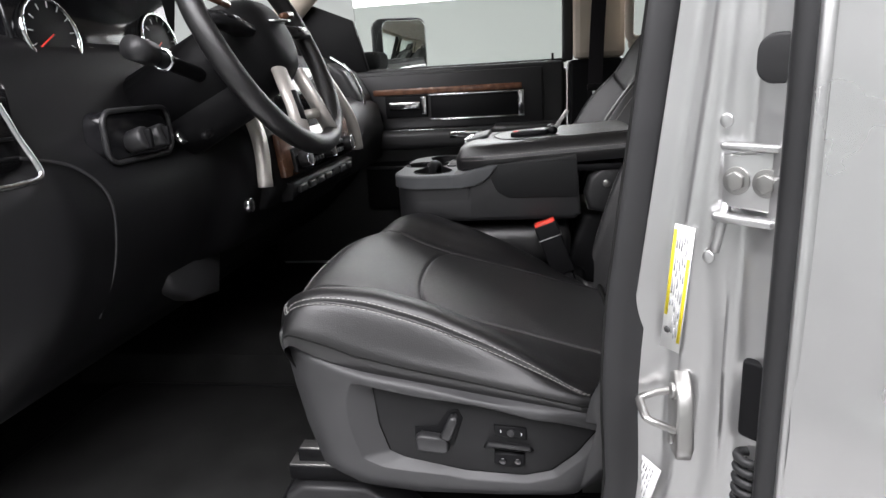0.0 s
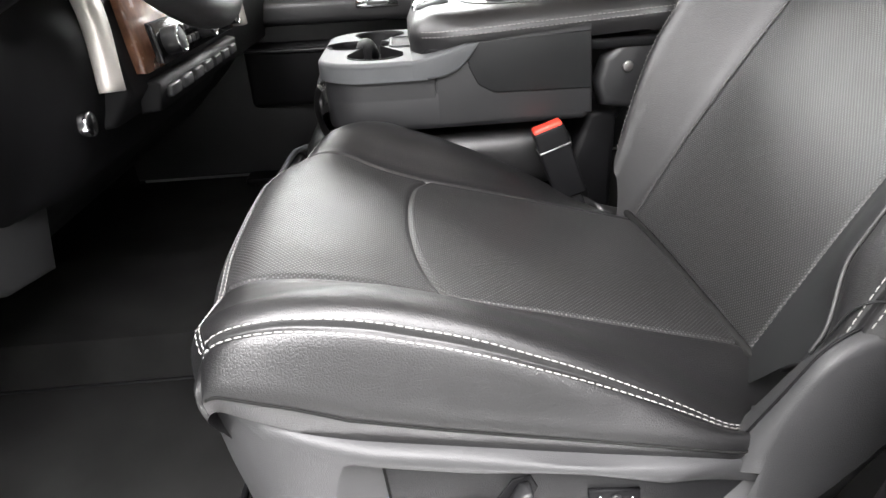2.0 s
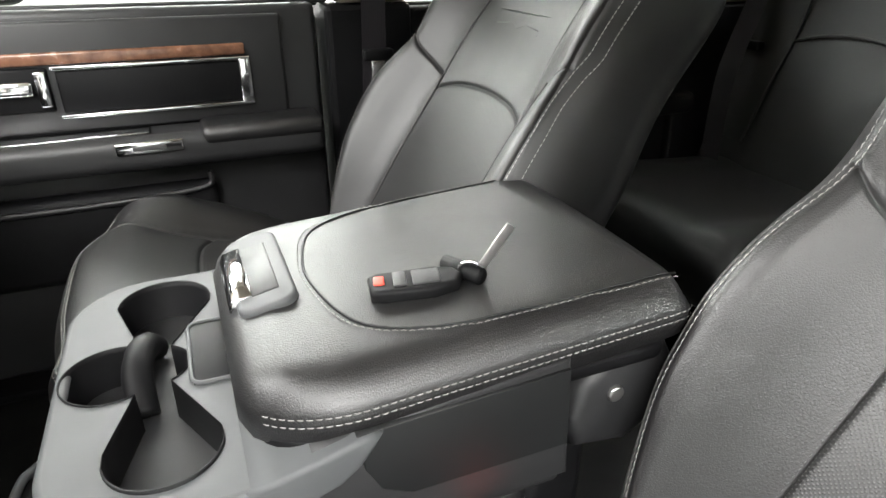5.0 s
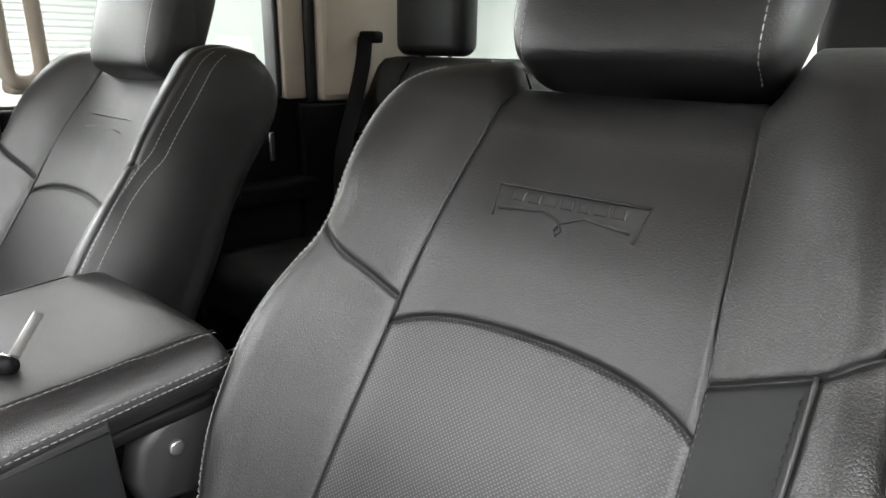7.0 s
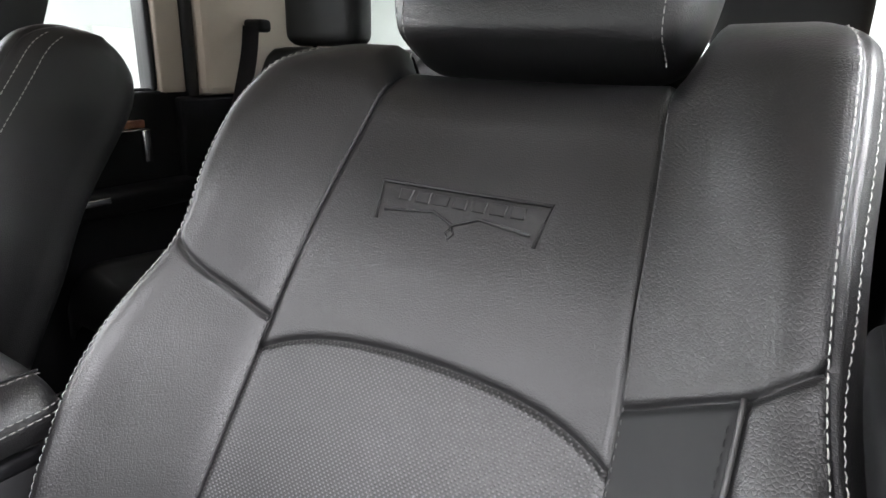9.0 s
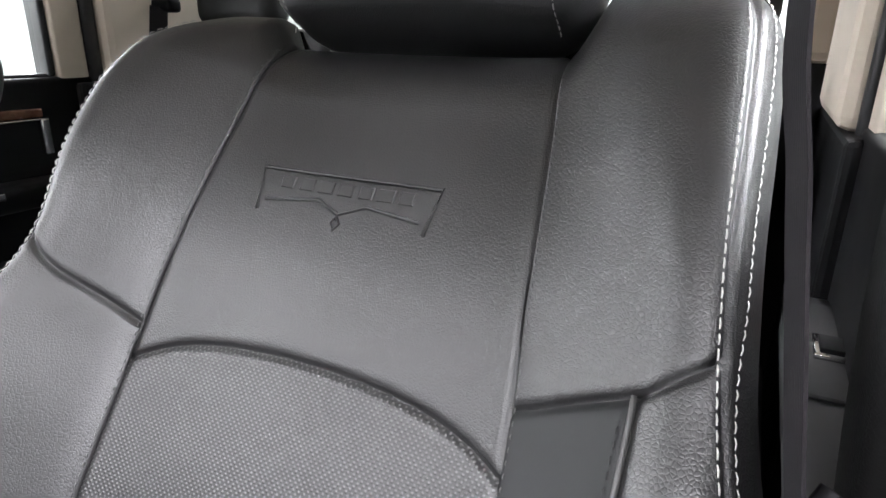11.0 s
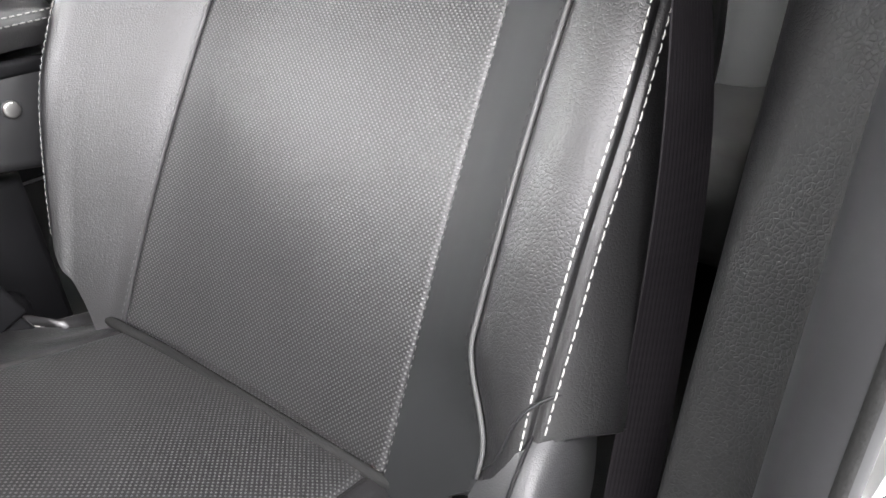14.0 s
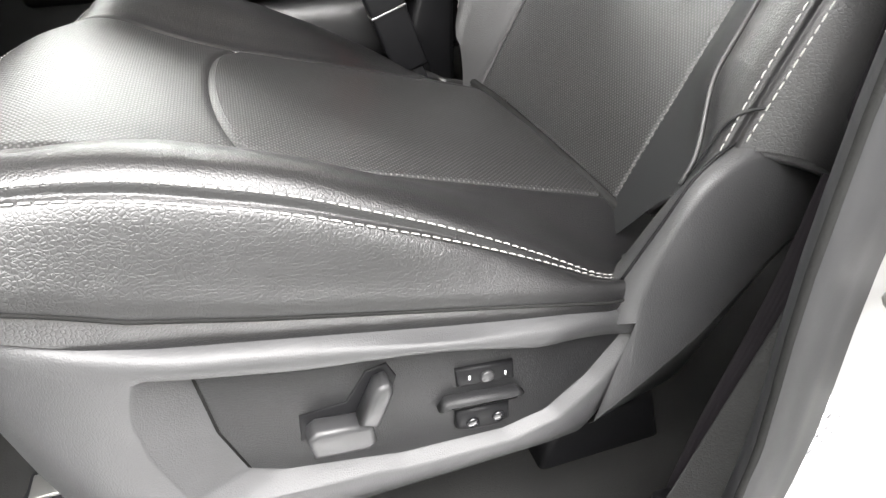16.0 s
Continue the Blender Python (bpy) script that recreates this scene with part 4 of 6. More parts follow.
latch_bit("latch_hollow", rbox(-0.012, 0.014, -0.050, 0.046, 0.0005, 0.0058, 0.002), PLASTIC, latch)
latch_bit("latch_handle", prism([(-0.030, -0.014), (-0.031, 0.0), (-0.026, 0.0075), (-0.010, 0.0085), (-0.009, 0.003), (-0.020, 0.001), (-0.022, -0.012)], -0.050, 0.046, "y", 0.0015, 2), CHROME, latch, "chrome latch handle")
# hinge arm and pivot cover at the rear
part("hinge_cover", prism([(0.165, 1.215), (0.155, 1.25), (0.165, 1.285), (0.195, 1.308), (0.25, 1.315), (0.27, 1.28), (0.26, 1.23), (0.22, 1.205)], CY - 0.148, CY - 0.115, "y", 0.012, 3), PLASTIC, console)
part("hinge_bolt", disc((0.200, CY - 0.149, 1.27), (0, -1, 0), 0.008, 0.006, 16), STEEL, console)
part("lower_bracket", prism([(0.10, 1.02), (0.155, 1.20), (0.20, 1.20), (0.20, 1.02)], CY - 0.12, CY + 0.12, "y", 0.01), PLASTIC_DARK, console)

# middle seat cushion under the console
mid = thing("middle_seat", "black leather middle seat cushion folded under the console", "seat")
part("cushion", rbox(-0.225, 0.13, CY - 0.150, CY + 0.150, 1.095, 1.185, 0.03, 5), LEATHER, mid)
part("base", rbox(-0.20, 0.16, CY - 0.145, CY + 0.145, 0.80, 1.09, 0.02, 3), PLASTIC_DARK, mid)
bin_ = thing("floor_tray", "open black storage tray in front of the middle seat", "tray", at=(-0.028, 0, 0))
part("tray_bottom", rbox(-0.325, -0.215, CY - 0.13, CY + 0.155, 1.045, 1.062, 0.004), TRAY, bin_)
rim_path = smooth_path([(-0.334, CY - 0.145, 1.082), (-0.326, CY, 1.084), (-0.318, CY + 0.140, 1.086), (-0.306, CY + 0.172, 1.086), (-0.285, CY + 0.185, 1.086), (-0.22, CY + 0.188, 1.086)], 6)
part("tray_rim", tube(rim_path, 0.0055, 8), TRAY, bin_, "pale grey rim")
part("tray_wall", prism([(-0.340, CY - 0.145), (-0.324, CY + 0.14), (-0.312, CY + 0.17), (-0.30, CY + 0.16), (-0.316, CY - 0.145)], FLOOR_Z_LOW, 1.080, "z", 0.003), PLASTIC_DARK, bin_)
part("tray_divider", prism([(-0.330, 1.052), (-0.330, 1.078), (-0.225, 1.085), (-0.225, 1.052)], CY - 0.075, CY - 0.066, "y", 0.002), PLASTIC_DARK, bin_)
part("tray_side", rbox(-0.33, -0.20, CY - 0.150, CY - 0.138, FLOOR_Z_LOW, 1.078, 0.003), PLASTIC_DARK, bin_)
part("inner_rail", tube([(-0.322, CY - 0.13, 1.066), (-0.308, CY + 0.15, 1.068)], 0.003, 6), PLASTIC_DARK, bin_)

# ---- key on the lid ----
key = thing("car_key", "black key fob with a red button and an extended steel blade", "key")
KM = Matrix.Translation((0.050, 1.386, 1.3612)) @ pose(0, 0, 0, 0, -3, -14)
def kp(nm, bm, mat, parent=None):
    bm.transform(KM)
    return part(nm, bm, mat, parent or key)


fob = kp("fob", prism([(-0.040, -0.016), (-0.042, 0.012), (-0.036, 0.017), (0.015, 0.019), (0.032, 0.013), (0.038, 0.002), (0.032, -0.012), (0.012, -0.019), (-0.030, -0.019)], 0.0, 0.013, "z", 0.004, 3), PLASTIC_DARK)
kp("panic_button", rbox(-0.037, -0.028, -0.007, 0.007, 0.0125, 0.0145, 0.001), RED, fob)
kp("lock_button", rbox(-0.021, -0.010, -0.012, 0.012, 0.0125, 0.0145, 0.001), PLASTIC, fob)
kp("fob_button", rbox(-0.005, 0.018, -0.012, 0.012, 0.0125, 0.0142, 0.001), PLASTIC, fob)
kp("key_head", tube([(0.028, 0.030, 0.008), (0.052, -0.006, 0.010)], 0.0075, 12), PLASTIC_DARK)
kp("key_ring", ring((0.045, 0.002, 0.012), (0.3, 0.9, 0.2), 0.010, 0.0015, 24), CHROME)
blade = rbox(0.0, 0.050, -0.0008, 0.0008, -0.0045, 0.0045, 0.0006)
blade.transform(Matrix.Translation((0.050, 0.0, 0.010)) @ Vector((0.62, 0.10, 0.78)).to_track_quat("X", "Z").to_matrix().to_4x4())
kp("blade", blade, STEEL)

# ---- cab shell ----
Y0, Y1 = 0.50, 2.38          # outer skins
FLOOR_Z, BELT_Z, ROOF_Z = 0.83, 1.525, 2.06


def structure(name, bm, mat, label="", category="", smooth=False):
    ob = part(name, bm, mat, None, "", smooth)
    return tagged(ob, label, category, "", "structure")


structure("floor", rbox(-1.05, 1.60, 0.66, 2.24, FLOOR_Z - 0.05, FLOOR_Z, 0), CARPET, "black carpeted cab floor", "floor")
structure("firewall", rbox(-1.10, -1.05, 0.60, 2.28, 0.75, 1.56, 0), PLASTIC_DARK, "dark firewall under the dashboard", "wall")
for y0, y1 in ((0.60, 0.66), (2.215, 2.28)):
    structure("kick_wall", rbox(-1.06, -0.93, y0, y1, 0.78, 1.55, 0.01), PLASTIC_DARK, "dark footwell side panel", "wall")
structure("ceiling", rbox(-0.32, 1.60, 0.66, 2.22, ROOF_Z, ROOF_Z + 0.05, 0), BEIGE, "beige cloth headliner", "ceiling")
structure("wall_rear", rbox(1.56, 1.62, 0.60, 2.28, 0.75, 1.58, 0), PLASTIC_DARK, "dark rear cab wall", "wall")
for a, b in ((0.60, 0.74), (2.14, 2.28)):
    structure("trim", rbox(1.50, 1.60, a, b, 1.58, ROOF_Z, 0.02), BEIGE, "beige rear corner pillar trim", "trim")
structure("trim", rbox(1.54, 1.60, 0.74, 2.14, 1.96, ROOF_Z, 0.01), BEIGE, "beige trim over the rear window", "trim")
part("window_seal", rbox(1.565, 1.60, 1.425, 1.455, 1.585, 1.96, 0.004), RUBBER, tagged(structure("window_1", rbox(1.58, 1.586, 0.74, 2.14, 1.585, 1.96, 0), GLASS, "sliding rear window glass", "window"), ))
bpy.data.objects["window_1"].visible_shadow = False
# windscreen pillars
for y in (0.66, 2.20):
    structure("trim", tube(smooth_path([(-1.02, y + 0.02, 1.50), (-0.70, y, 1.80), (-0.34, y - (0.04 if y > 1 else -0.04), 2.06)]), 0.045, 10), BEIGE, "beige windscreen pillar trim", "trim", True)
structure("trim", rbox(-0.40, -0.28, 0.66, 2.22, 2.02, 2.11, 0.02), BEIGE, "beige windscreen header trim", "trim")
# roof rails above the doors
for y0, y1 in ((0.60, 0.70), (2.18, 2.28)):
    structure("trim", rbox(-0.36, 1.60, y0, y1, 1.97, 2.10, 0.02), BEIGE, "beige roof rail trim over the doors", "trim")

# passenger side front door
pd = structure("door_1", rbox(-0.95, 0.165, 2.262, 2.38, 0.80, 1.505, 0.01), SILVER, "closed passenger door with black trim panel", "door")
part("door_panel", rbox(-0.94, 0.155, 2.222, 2.262, 0.84, 1.528, 0.012, 3), PLASTIC, pd)
part("panel_step", rbox(-0.90, 0.085, 2.208, 2.224, 1.325, 1.512, 0.006, 2), PLASTIC, pd)
part("wood_strip", rbox(-0.50, 0.015, 2.200, 2.210, 1.443, 1.464, 0.004), WOOD, pd, "brown wood-look strip")
part("chrome_frame", rbox(-0.305, 0.022, 2.199, 2.209, 1.434, 1.441, 0.002), CHROME, pd)
part("chrome_frame", rbox(-0.305, 0.022, 2.199, 2.209, 1.352, 1.359, 0.002), CHROME, pd)
part("chrome_frame", rbox(0.000, 0.022, 2.1985, 2.209, 1.355, 1.438, 0.003), CHROME, pd)
part("grab_recess", rbox(-0.300, 0.004, 2.203, 2.212, 1.360, 1.433, 0.004), PLASTIC_DARK, pd)
hd = part("handle_cup", rbox(-0.46, -0.31, 2.202, 2.212, 1.365, 1.440, 0.006), PLASTIC_DARK, pd)
part("door_handle", rbox(-0.445, -0.335, 2.188, 2.203, 1.395, 1.420, 0.006, 3), CHROME, hd, "chrome door handle")
part("lock_slide", rbox(-0.33, -0.312, 2.192, 2.203, 1.375, 1.435, 0.003), CHROME, hd)
arm = part("armrest", rbox(-0.85, 0.14, 2.130, 2.225, 1.262, 1.325, 0.02, 4), PLASTIC, pd)
part("armrest_pad", rbox(-0.085, 0.138, 2.126, 2.225, 1.298, 1.333, 0.014, 3), LEATHER, arm)
part("chrome_strip", rbox(-0.45, -0.17, 2.150, 2.200, 1.3255, 1.3275, 0.0008), CHROME, arm)
bd = part("badge_plate", rbox(-0.228, -0.118, 2.125, 2.133, 1.296, 1.318, 0.003), CHROME, arm, "chrome badge plate")
part("badge_mark", rbox(-0.200, -0.146, 2.1235, 2.126, 1.303, 1.311, 0.001), INK, bd)
part("map_pocket", rbox(-0.55, -0.07, 2.185, 2.226, 1.04, 1.215, 0.02, 3), PLASTIC_DARK, pd)
part("pocket_rim", tube(smooth_path([(-0.56, 2.186, 1.235), (-0.54, 2.182, 1.20), (-0.30, 2.18, 1.195), (-0.10, 2.182, 1.205), (-0.08, 2.186, 1.235)]), 0.006, 8), PLASTIC, pd)
MM = Matrix.Translation((-0.440, 2.50, 1.620)) @ pose(0, 0, 0, 0, 0, 22)
_bm = rbox(-0.112, 0.096, 0.0, 0.11, -0.105, 0.105, 0.035, 5)
_bm.transform(MM)
mirror = part("door_mirror", _bm, PLASTIC_DARK, pd, "black folding door mirror")
_bm = prism(rounded_outline(-0.082, 0.086, -0.092, 0.092, 0.03), -0.006, 0.004, "y", 0.002, 2)
_bm.transform(MM)
part("mirror_glass", _bm, MIRROR, mirror)
part("mirror_arm", rbox(-0.60, -0.50, 2.33, 2.53, 1.535, 1.60, 0.02, 3), PLASTIC_DARK, pd)
part("window_seal", rbox(-0.95, 0.165, 2.245, 2.27, 1.52, 1.534, 0.004), RUBBER, pd)
part("window_post", rbox(0.150, 0.185, 2.235, 2.29, 1.525, 1.98, 0.008), RUBBER, pd)
part("sail_panel", prism([(-0.95, 1.53), (-0.52, 1.53), (-0.56, 1.70), (-0.80, 1.80)], 2.235, 2.265, "y", 0.004), PLASTIC_DARK, pd)
part("lock_pin", tube([(0.118, 2.24, 1.53), (0.118, 2.24, 1.552)], 0.004, 8), PLASTIC_DARK, pd)
w2 = structure("window_2", rbox(-0.56, 0.155, 2.262, 2.267, 1.53, 1.98, 0), GLASS, "passenger door window glass", "window")
w2.visible_shadow = False

# pillar between the passenger doors
structure("pillar_right", rbox(0.170, 0.345, 2.20, 2.33, 0.80, 1.525, 0.012), PLASTIC_DARK, "dark lower door pillar trim", "pillar")
structure("trim", rbox(0.185, 0.350, 2.195, 2.27, 1.525, 2.0, 0.02, ), BEIGE, "beige upper door pillar trim", "trim")
# rear passenger door
rd = structure("door_2", rbox(0.345, 1.16, 2.262, 2.38, 0.80, 1.505, 0.01), SILVER, "closed rear passenger door with black trim panel", "door")
part("door_panel", rbox(0.345, 1.10, 2.222, 2.262, 0.84, 1.515, 0.012, 3), PLASTIC_DARK, rd)
part("wood_strip", rbox(0.55, 0.955, 2.208, 2.223, 1.432, 1.452, 0.004), WOOD, rd, "brown wood-look strip")
part("chrome_frame", rbox(0.86, 0.965, 2.207, 2.223, 1.425, 1.430, 0.002), CHROME, rd)
part("chrome_frame", rbox(0.945, 0.965, 2.206, 2.223, 1.350, 1.428, 0.003), CHROME, rd)
part("armrest", rbox(0.40, 1.06, 2.13, 2.225, 1.25, 1.305, 0.02, 3), PLASTIC_DARK, rd)
part("chrome_strip", rbox(0.70, 0.80, 2.126, 2.131, 1.285, 1.300, 0.002), CHROME, rd)
part("window_post", rbox(1.002, 1.018, 2.235, 2.29, 1.515, 2.0, 0.006), RUBBER, rd)
part("door_frame", rbox(1.018, 1.092, 2.225, 2.29, 1.505, 2.0, 0.008), BEIGE, rd, "beige door frame trim")
part("door_seal", rbox(1.092, 1.125, 2.215, 2.29, 1.48, 2.0, 0.01), RUBBER, rd)
part("window_seal", rbox(0.345, 1.05, 2.245, 2.27, 1.508, 1.522, 0.004), RUBBER, rd)
w3 = structure("window_3", rbox(0.35, 1.02, 2.262, 2.267, 1.515, 1.98, 0), GLASS, "rear passenger door window glass", "window")
w3.visible_shadow = False
structure("trim", rbox(1.125, 1.50, 2.19, 2.27, 1.50, 2.0, 0.02), BEIGE, "beige rear side pillar trim", "trim")
structure("wall_right", rbox(1.05, 1.58, 2.20, 2.33, 0.80, 1.50, 0.01), PLASTIC_DARK, "dark lower rear side trim", "wall")


def belt(name, pts, width, across, label):
    """Webbing through points; across gives the direction of its width at each point."""
    ob = thing(name, label, "seat belt")
    path = smooth_path(pts, 8)
    if not isinstance(across, list):
        across = [across] * len(pts)
    wide = smooth_path(across, 8)
    rows = []
    for i, p in enumerate(path):
        a = wide[i].normalized() * width / 2
        k = wide[i].cross(path[min(i + 1, len(path) - 1)] - path[max(i - 1, 0)]).normalized() * 0.0007
        # woven ribs run along the webbing
        rib = [(j / 26 * 2 - 1, 0.7 + 0.22 * (j % 2)) for j in range(27)]
        rows.append([p + a * e - k * h for e, h in rib] + [p + a * e + k * h for e, h in reversed(rib)])
    part("webbing", grid_bm(rows, close_u=True), WEB, ob, smooth=False)
    return ob


# belts and grab handle of the passenger side
pb = belt("seat_belt", [(0.285, 2.175, 1.97), (0.262, 2.170, 1.70), (0.250, 2.160, 1.43), (0.24, 2.16, 1.10), (0.23, 2.165, 0.84)], 0.046, (1, -0.25, 0), "dark webbing belt hanging by the passenger pillar")
part("belt_stop", disc((0.249, 2.150, 1.44), (0, -1, 0), 0.008, 0.01, 16), PLASTIC_DARK, pb)
part("tongue_handle", rbox(0.225, 0.285, 2.142, 2.158, 1.425, 1.447, 0.005), PLASTIC_DARK, pb)
part("tongue", rbox(0.240, 0.268, 2.146, 2.150, 1.385, 1.426, 0.002), CHROME, pb, "steel belt tongue")
gh = thing("grab_handle", "beige grab handle on the passenger pillar", "handle")
part("grip", tube([(x, 2.150 - 0.02 * math.sin((z - 1.56) / 0.30 * math.pi), z) for x, z in rounded_outline(0.352, 0.412, 1.572, 1.86, 0.026)], 0.014, 10, True), BEIGE, gh)
for z in (1.565, 1.865):
    part("mount", rbox(0.355, 0.410, 2.15, 2.20, z - 0.015, z + 0.015, 0.008), BEIGE, gh)
rb = belt("seat_belt", [(1.262, 2.165, 1.675), (1.235, 2.15, 1.60), (1.185, 2.13, 1.50), (1.130, 2.11, 1.405), (1.10, 2.10, 1.30), (1.09, 2.09, 1.0)], 0.046, (0.45, -1, -0.2), "dark webbing belt of the rear bench")
part("guide", rbox(1.262, 1.305, 2.130, 2.20, 1.662, 1.695, 0.01, 3), PLASTIC_DARK, rb)
part("belt_stop", rbox(1.170, 1.195, 2.085, 2.150, 1.400, 1.420, 0.004), PLASTIC_DARK, rb)

# ---- rear bench ----
def soft_block(rows):
    bm = grid_bm(rows, close_u=True)
    for row in (rows[0], rows[-1]):
        bm.faces.new([bm.verts.new(p) for p in row])
    bmesh.ops.remove_doubles(bm, verts=bm.verts, dist=1e-6)
    bmesh.ops.recalc_face_normals(bm, faces=bm.faces)
    return bm


bench = thing("rear_bench", "black leather rear bench with arched back seams", "bench seat")


def bench_back(y0, y1):
    rows = []
    yc, hw = (y0 + y1) / 2, (y1 - y0) / 2
    for i in range(41):
        a = -1 + 2 * i / 40
        e = abs(a)
        line = []
        top = 1.625 - 0.11 * smoothstep(0.72, 1.0, e) ** 1.4
        puff = 0.02 * smoothstep(0.5, 0.8, e) * smoothstep(1.0, 0.9, e) - 0.03 * smoothstep(0.9, 1.0, e)
        sec = [(1.13, 1.10), (1.165, 1.20), (1.205, 1.33), (1.255, 1.48), (1.29, top - 0.03), (1.325, top), (1.375, top - 0.005), (1.40, top - 0.05), (1.42, 1.3), (1.40, 1.10)]
        for k in range(9 * 5 + 1):
            x, z = catmull(sec, min(k / 5, 8.999))
            if k < 25:
                x -= puff
                g = abs(e - 0.52)
                x += 0.006 * math.exp(-(g / 0.02) ** 2)
                arc = 1.435 - 0.03 * (a / 0.52) ** 2
                if e < 0.52:
                    x += 0.006 * math.exp(-((z - arc) / 0.010) ** 2)
            line.append((x, yc + a * hw, z))
        rows.append(line)
    return soft_block(rows)


for _yc in (1.90, 0.98):
    for pts in ([(1.238, -0.145, 1.425), (1.232, -0.07, 1.444), (1.231, 0, 1.450), (1.232, 0.07, 1.444), (1.238, 0.145, 1.425)],
                [(1.150, -0.160, 1.19), (1.195, -0.152, 1.32), (1.238, -0.145, 1.425), (1.262, -0.135, 1.55), (1.295, -0.125, 1.61)],
                [(1.150, 0.160, 1.19), (1.195, 0.152, 1.32), (1.238, 0.145, 1.425), (1.262, 0.135, 1.55), (1.295, 0.125, 1.61)]):
        part("seam", tube(smooth_path([(x, _yc + y, z) for x, y, z in pts]), 0.0035, 6), SUEDE, bench)
part("backrest", bench_back(1.61, 2.19), BENCH_LEATHER, bench)
part("backrest", bench_back(0.752, 1.27), BENCH_LEATHER, bench)
part("middle_backrest", rbox(1.19, 1.40, 1.265, 1.615, 1.10, 1.615, 0.04, 5), BENCH_LEATHER, bench)


def bench_cushion(y0, y1):
    rows = []
    for i in range(31):
        a = -1 + 2 * i / 30
        e = abs(a)
        line = []
        drop = 0.05 * smoothstep(0.88, 1.0, e)
        sec = [(1.20, 1.13), (1.05, 1.135), (0.85, 1.15), (0.74, 1.155), (0.70, 1.13), (0.69, 1.08), (0.71, 1.02), (0.9, 1.0), (1.2, 1.0)]
        for k in range(8 * 5 + 1):
            x, z = catmull(sec, min(k / 5, 7.999))
            z -= drop if k < 30 else 0
            z += 0.012 * math.exp(-((e - 0.72) / 0.15) ** 2) * (k < 18)
            line.append((x, (y0 + y1) / 2 + a * (y1 - y0) / 2, z))
        rows.append(line)
    return soft_block(rows)


part("cushion", bench_cushion(1.62, 2.17), BENCH_LEATHER, bench)
part("cushion", bench_cushion(0.71, 1.26), BENCH_LEATHER, bench)
part("middle_cushion", rbox(0.72, 1.2, 1.26, 1.62, 1.0, 1.14, 0.03, 4), BENCH_LEATHER, bench)
for y in (1.975, 1.44, 0.905):
    big = 0.0 if y == 1.44 else 0.03
    hrest = part("head_restraint", rbox(1.305, 1.40, y - 0.115 - 0.01, y + 0.125, 1.63, 1.80 + big, 0.035, 5), BENCH_LEATHER, bench)
    for dy in (-0.05, 0.05):
        part("post", tube([(1.355, y + dy, 1.58), (1.355, y + dy, 1.64)], 0.006), CHROME, hrest)

# ---- driver's side: jamb, pillar, rear door, belt ----
def lean(z):
    return 0.115 * (z - 1.31)


JAMB = [(0.178, 0.6325, 1.0), (0.171, 0.6315, 1.0), (0.180, 0.631, 0.95), (0.190, 0.6305, 0.9), (0.196, 0.627, 0.85), (0.199, 0.618, 0.8), (0.201, 0.609, 0.75),
        (0.207, 0.602, 0.6), (0.216, 0.597, 0.5), (0.230, 0.596, 0.3), (0.243, 0.590, 0.2), (0.250, 0.575, 0.1), (0.252, 0.552, 0.0), (0.253, 0.528, 0.0)]
_rows = []
for i in range(61):
    z = 0.62 + 1.40 * i / 60
    y_in = 0.10 * max(0.0, z - 1.52) ** 1.3
    wave = 0.010 * smoothstep(1.33, 1.24, z) - 0.006 * smoothstep(1.20, 1.12, z) - 0.016 * smoothstep(1.12, 1.0, z)
    _rows.append([(x + (0.016 * smoothstep(1.18, 1.04, z) - 0.009 * smoothstep(1.12, 1.28, z)) * min(1.0, k + 0.2) + lean(z) * k + wave * (0.25 < k < 0.96), y + y_in, z) for x, y, k in [catmull(JAMB, q * 0.25) for q in range(53)]])
jamb = structure("jamb", grid_bm(_rows), SILVER, "silver painted door jamb with striker and labels", "door jamb", True)
# the door seal and the trim behind it; each line of the section has its own lean
def upright(section, z0, z1, n=36):
    rows = []
    for i in range(n + 1):
        z = z0 + (z1 - z0) * i / n
        top = 0.10 * max(0.0, z - 1.52) ** 1.3
        rows.append([(x + k * (z - 1.30) + (0.016 * smoothstep(1.18, 1.04, z) - 0.009 * smoothstep(1.12, 1.28, z)) * (x < 0.215), y + 0.04 * (z - 1.30) + top, z) for x, y, k in section])
    return rows


SEAL = [(0.182, 0.6335, 0.14), (0.170, 0.6325, 0.13), (0.158, 0.631, 0.12), (0.147, 0.632, 0.12), (0.1425, 0.638, 0.12), (0.147, 0.647, 0.125), (0.158, 0.654, 0.135), (0.176, 0.658, 0.15), (0.198, 0.658, 0.175), (0.216, 0.656, 0.20), (0.226, 0.651, 0.21)]
part("weatherstrip", grid_bm(upright([catmull(SEAL, k / 4) for k in range(41)], 0.66, 2.0), flip=True), RUBBER, jamb, "black rubber weatherstrip")
part("outer_weatherstrip", tube([(0.254, 0.527 + 0.10 * max(0.0, z - 1.52) ** 1.3, z) for z in [0.62 + 0.05 * k for k in range(28)]], 0.010, 8), RUBBER, jamb)
# a thin black tube paints in the shaded groove along the seal
part("seal_groove", tube([p[0] for p in upright([(0.1435, 0.6375, 0.12)], 0.66, 2.0)], 0.0026, 6), CARPET, jamb)
J_N = Vector((-0.72, -0.69, 0.0))
J_T = Vector((0.69, -0.72, 0.0))


def on_jamb(at, bm):
    """Lay a flat thing, built in the plane of x (across) and z (up), on the slanting jamb."""
    m = Matrix(((J_T.x, -J_N.x, 0, at[0]), (J_T.y, -J_N.y, 0, at[1]), (0, 0, 1, at[2]), (0, 0, 0, 1)))
    bm.transform(m)
    return bm


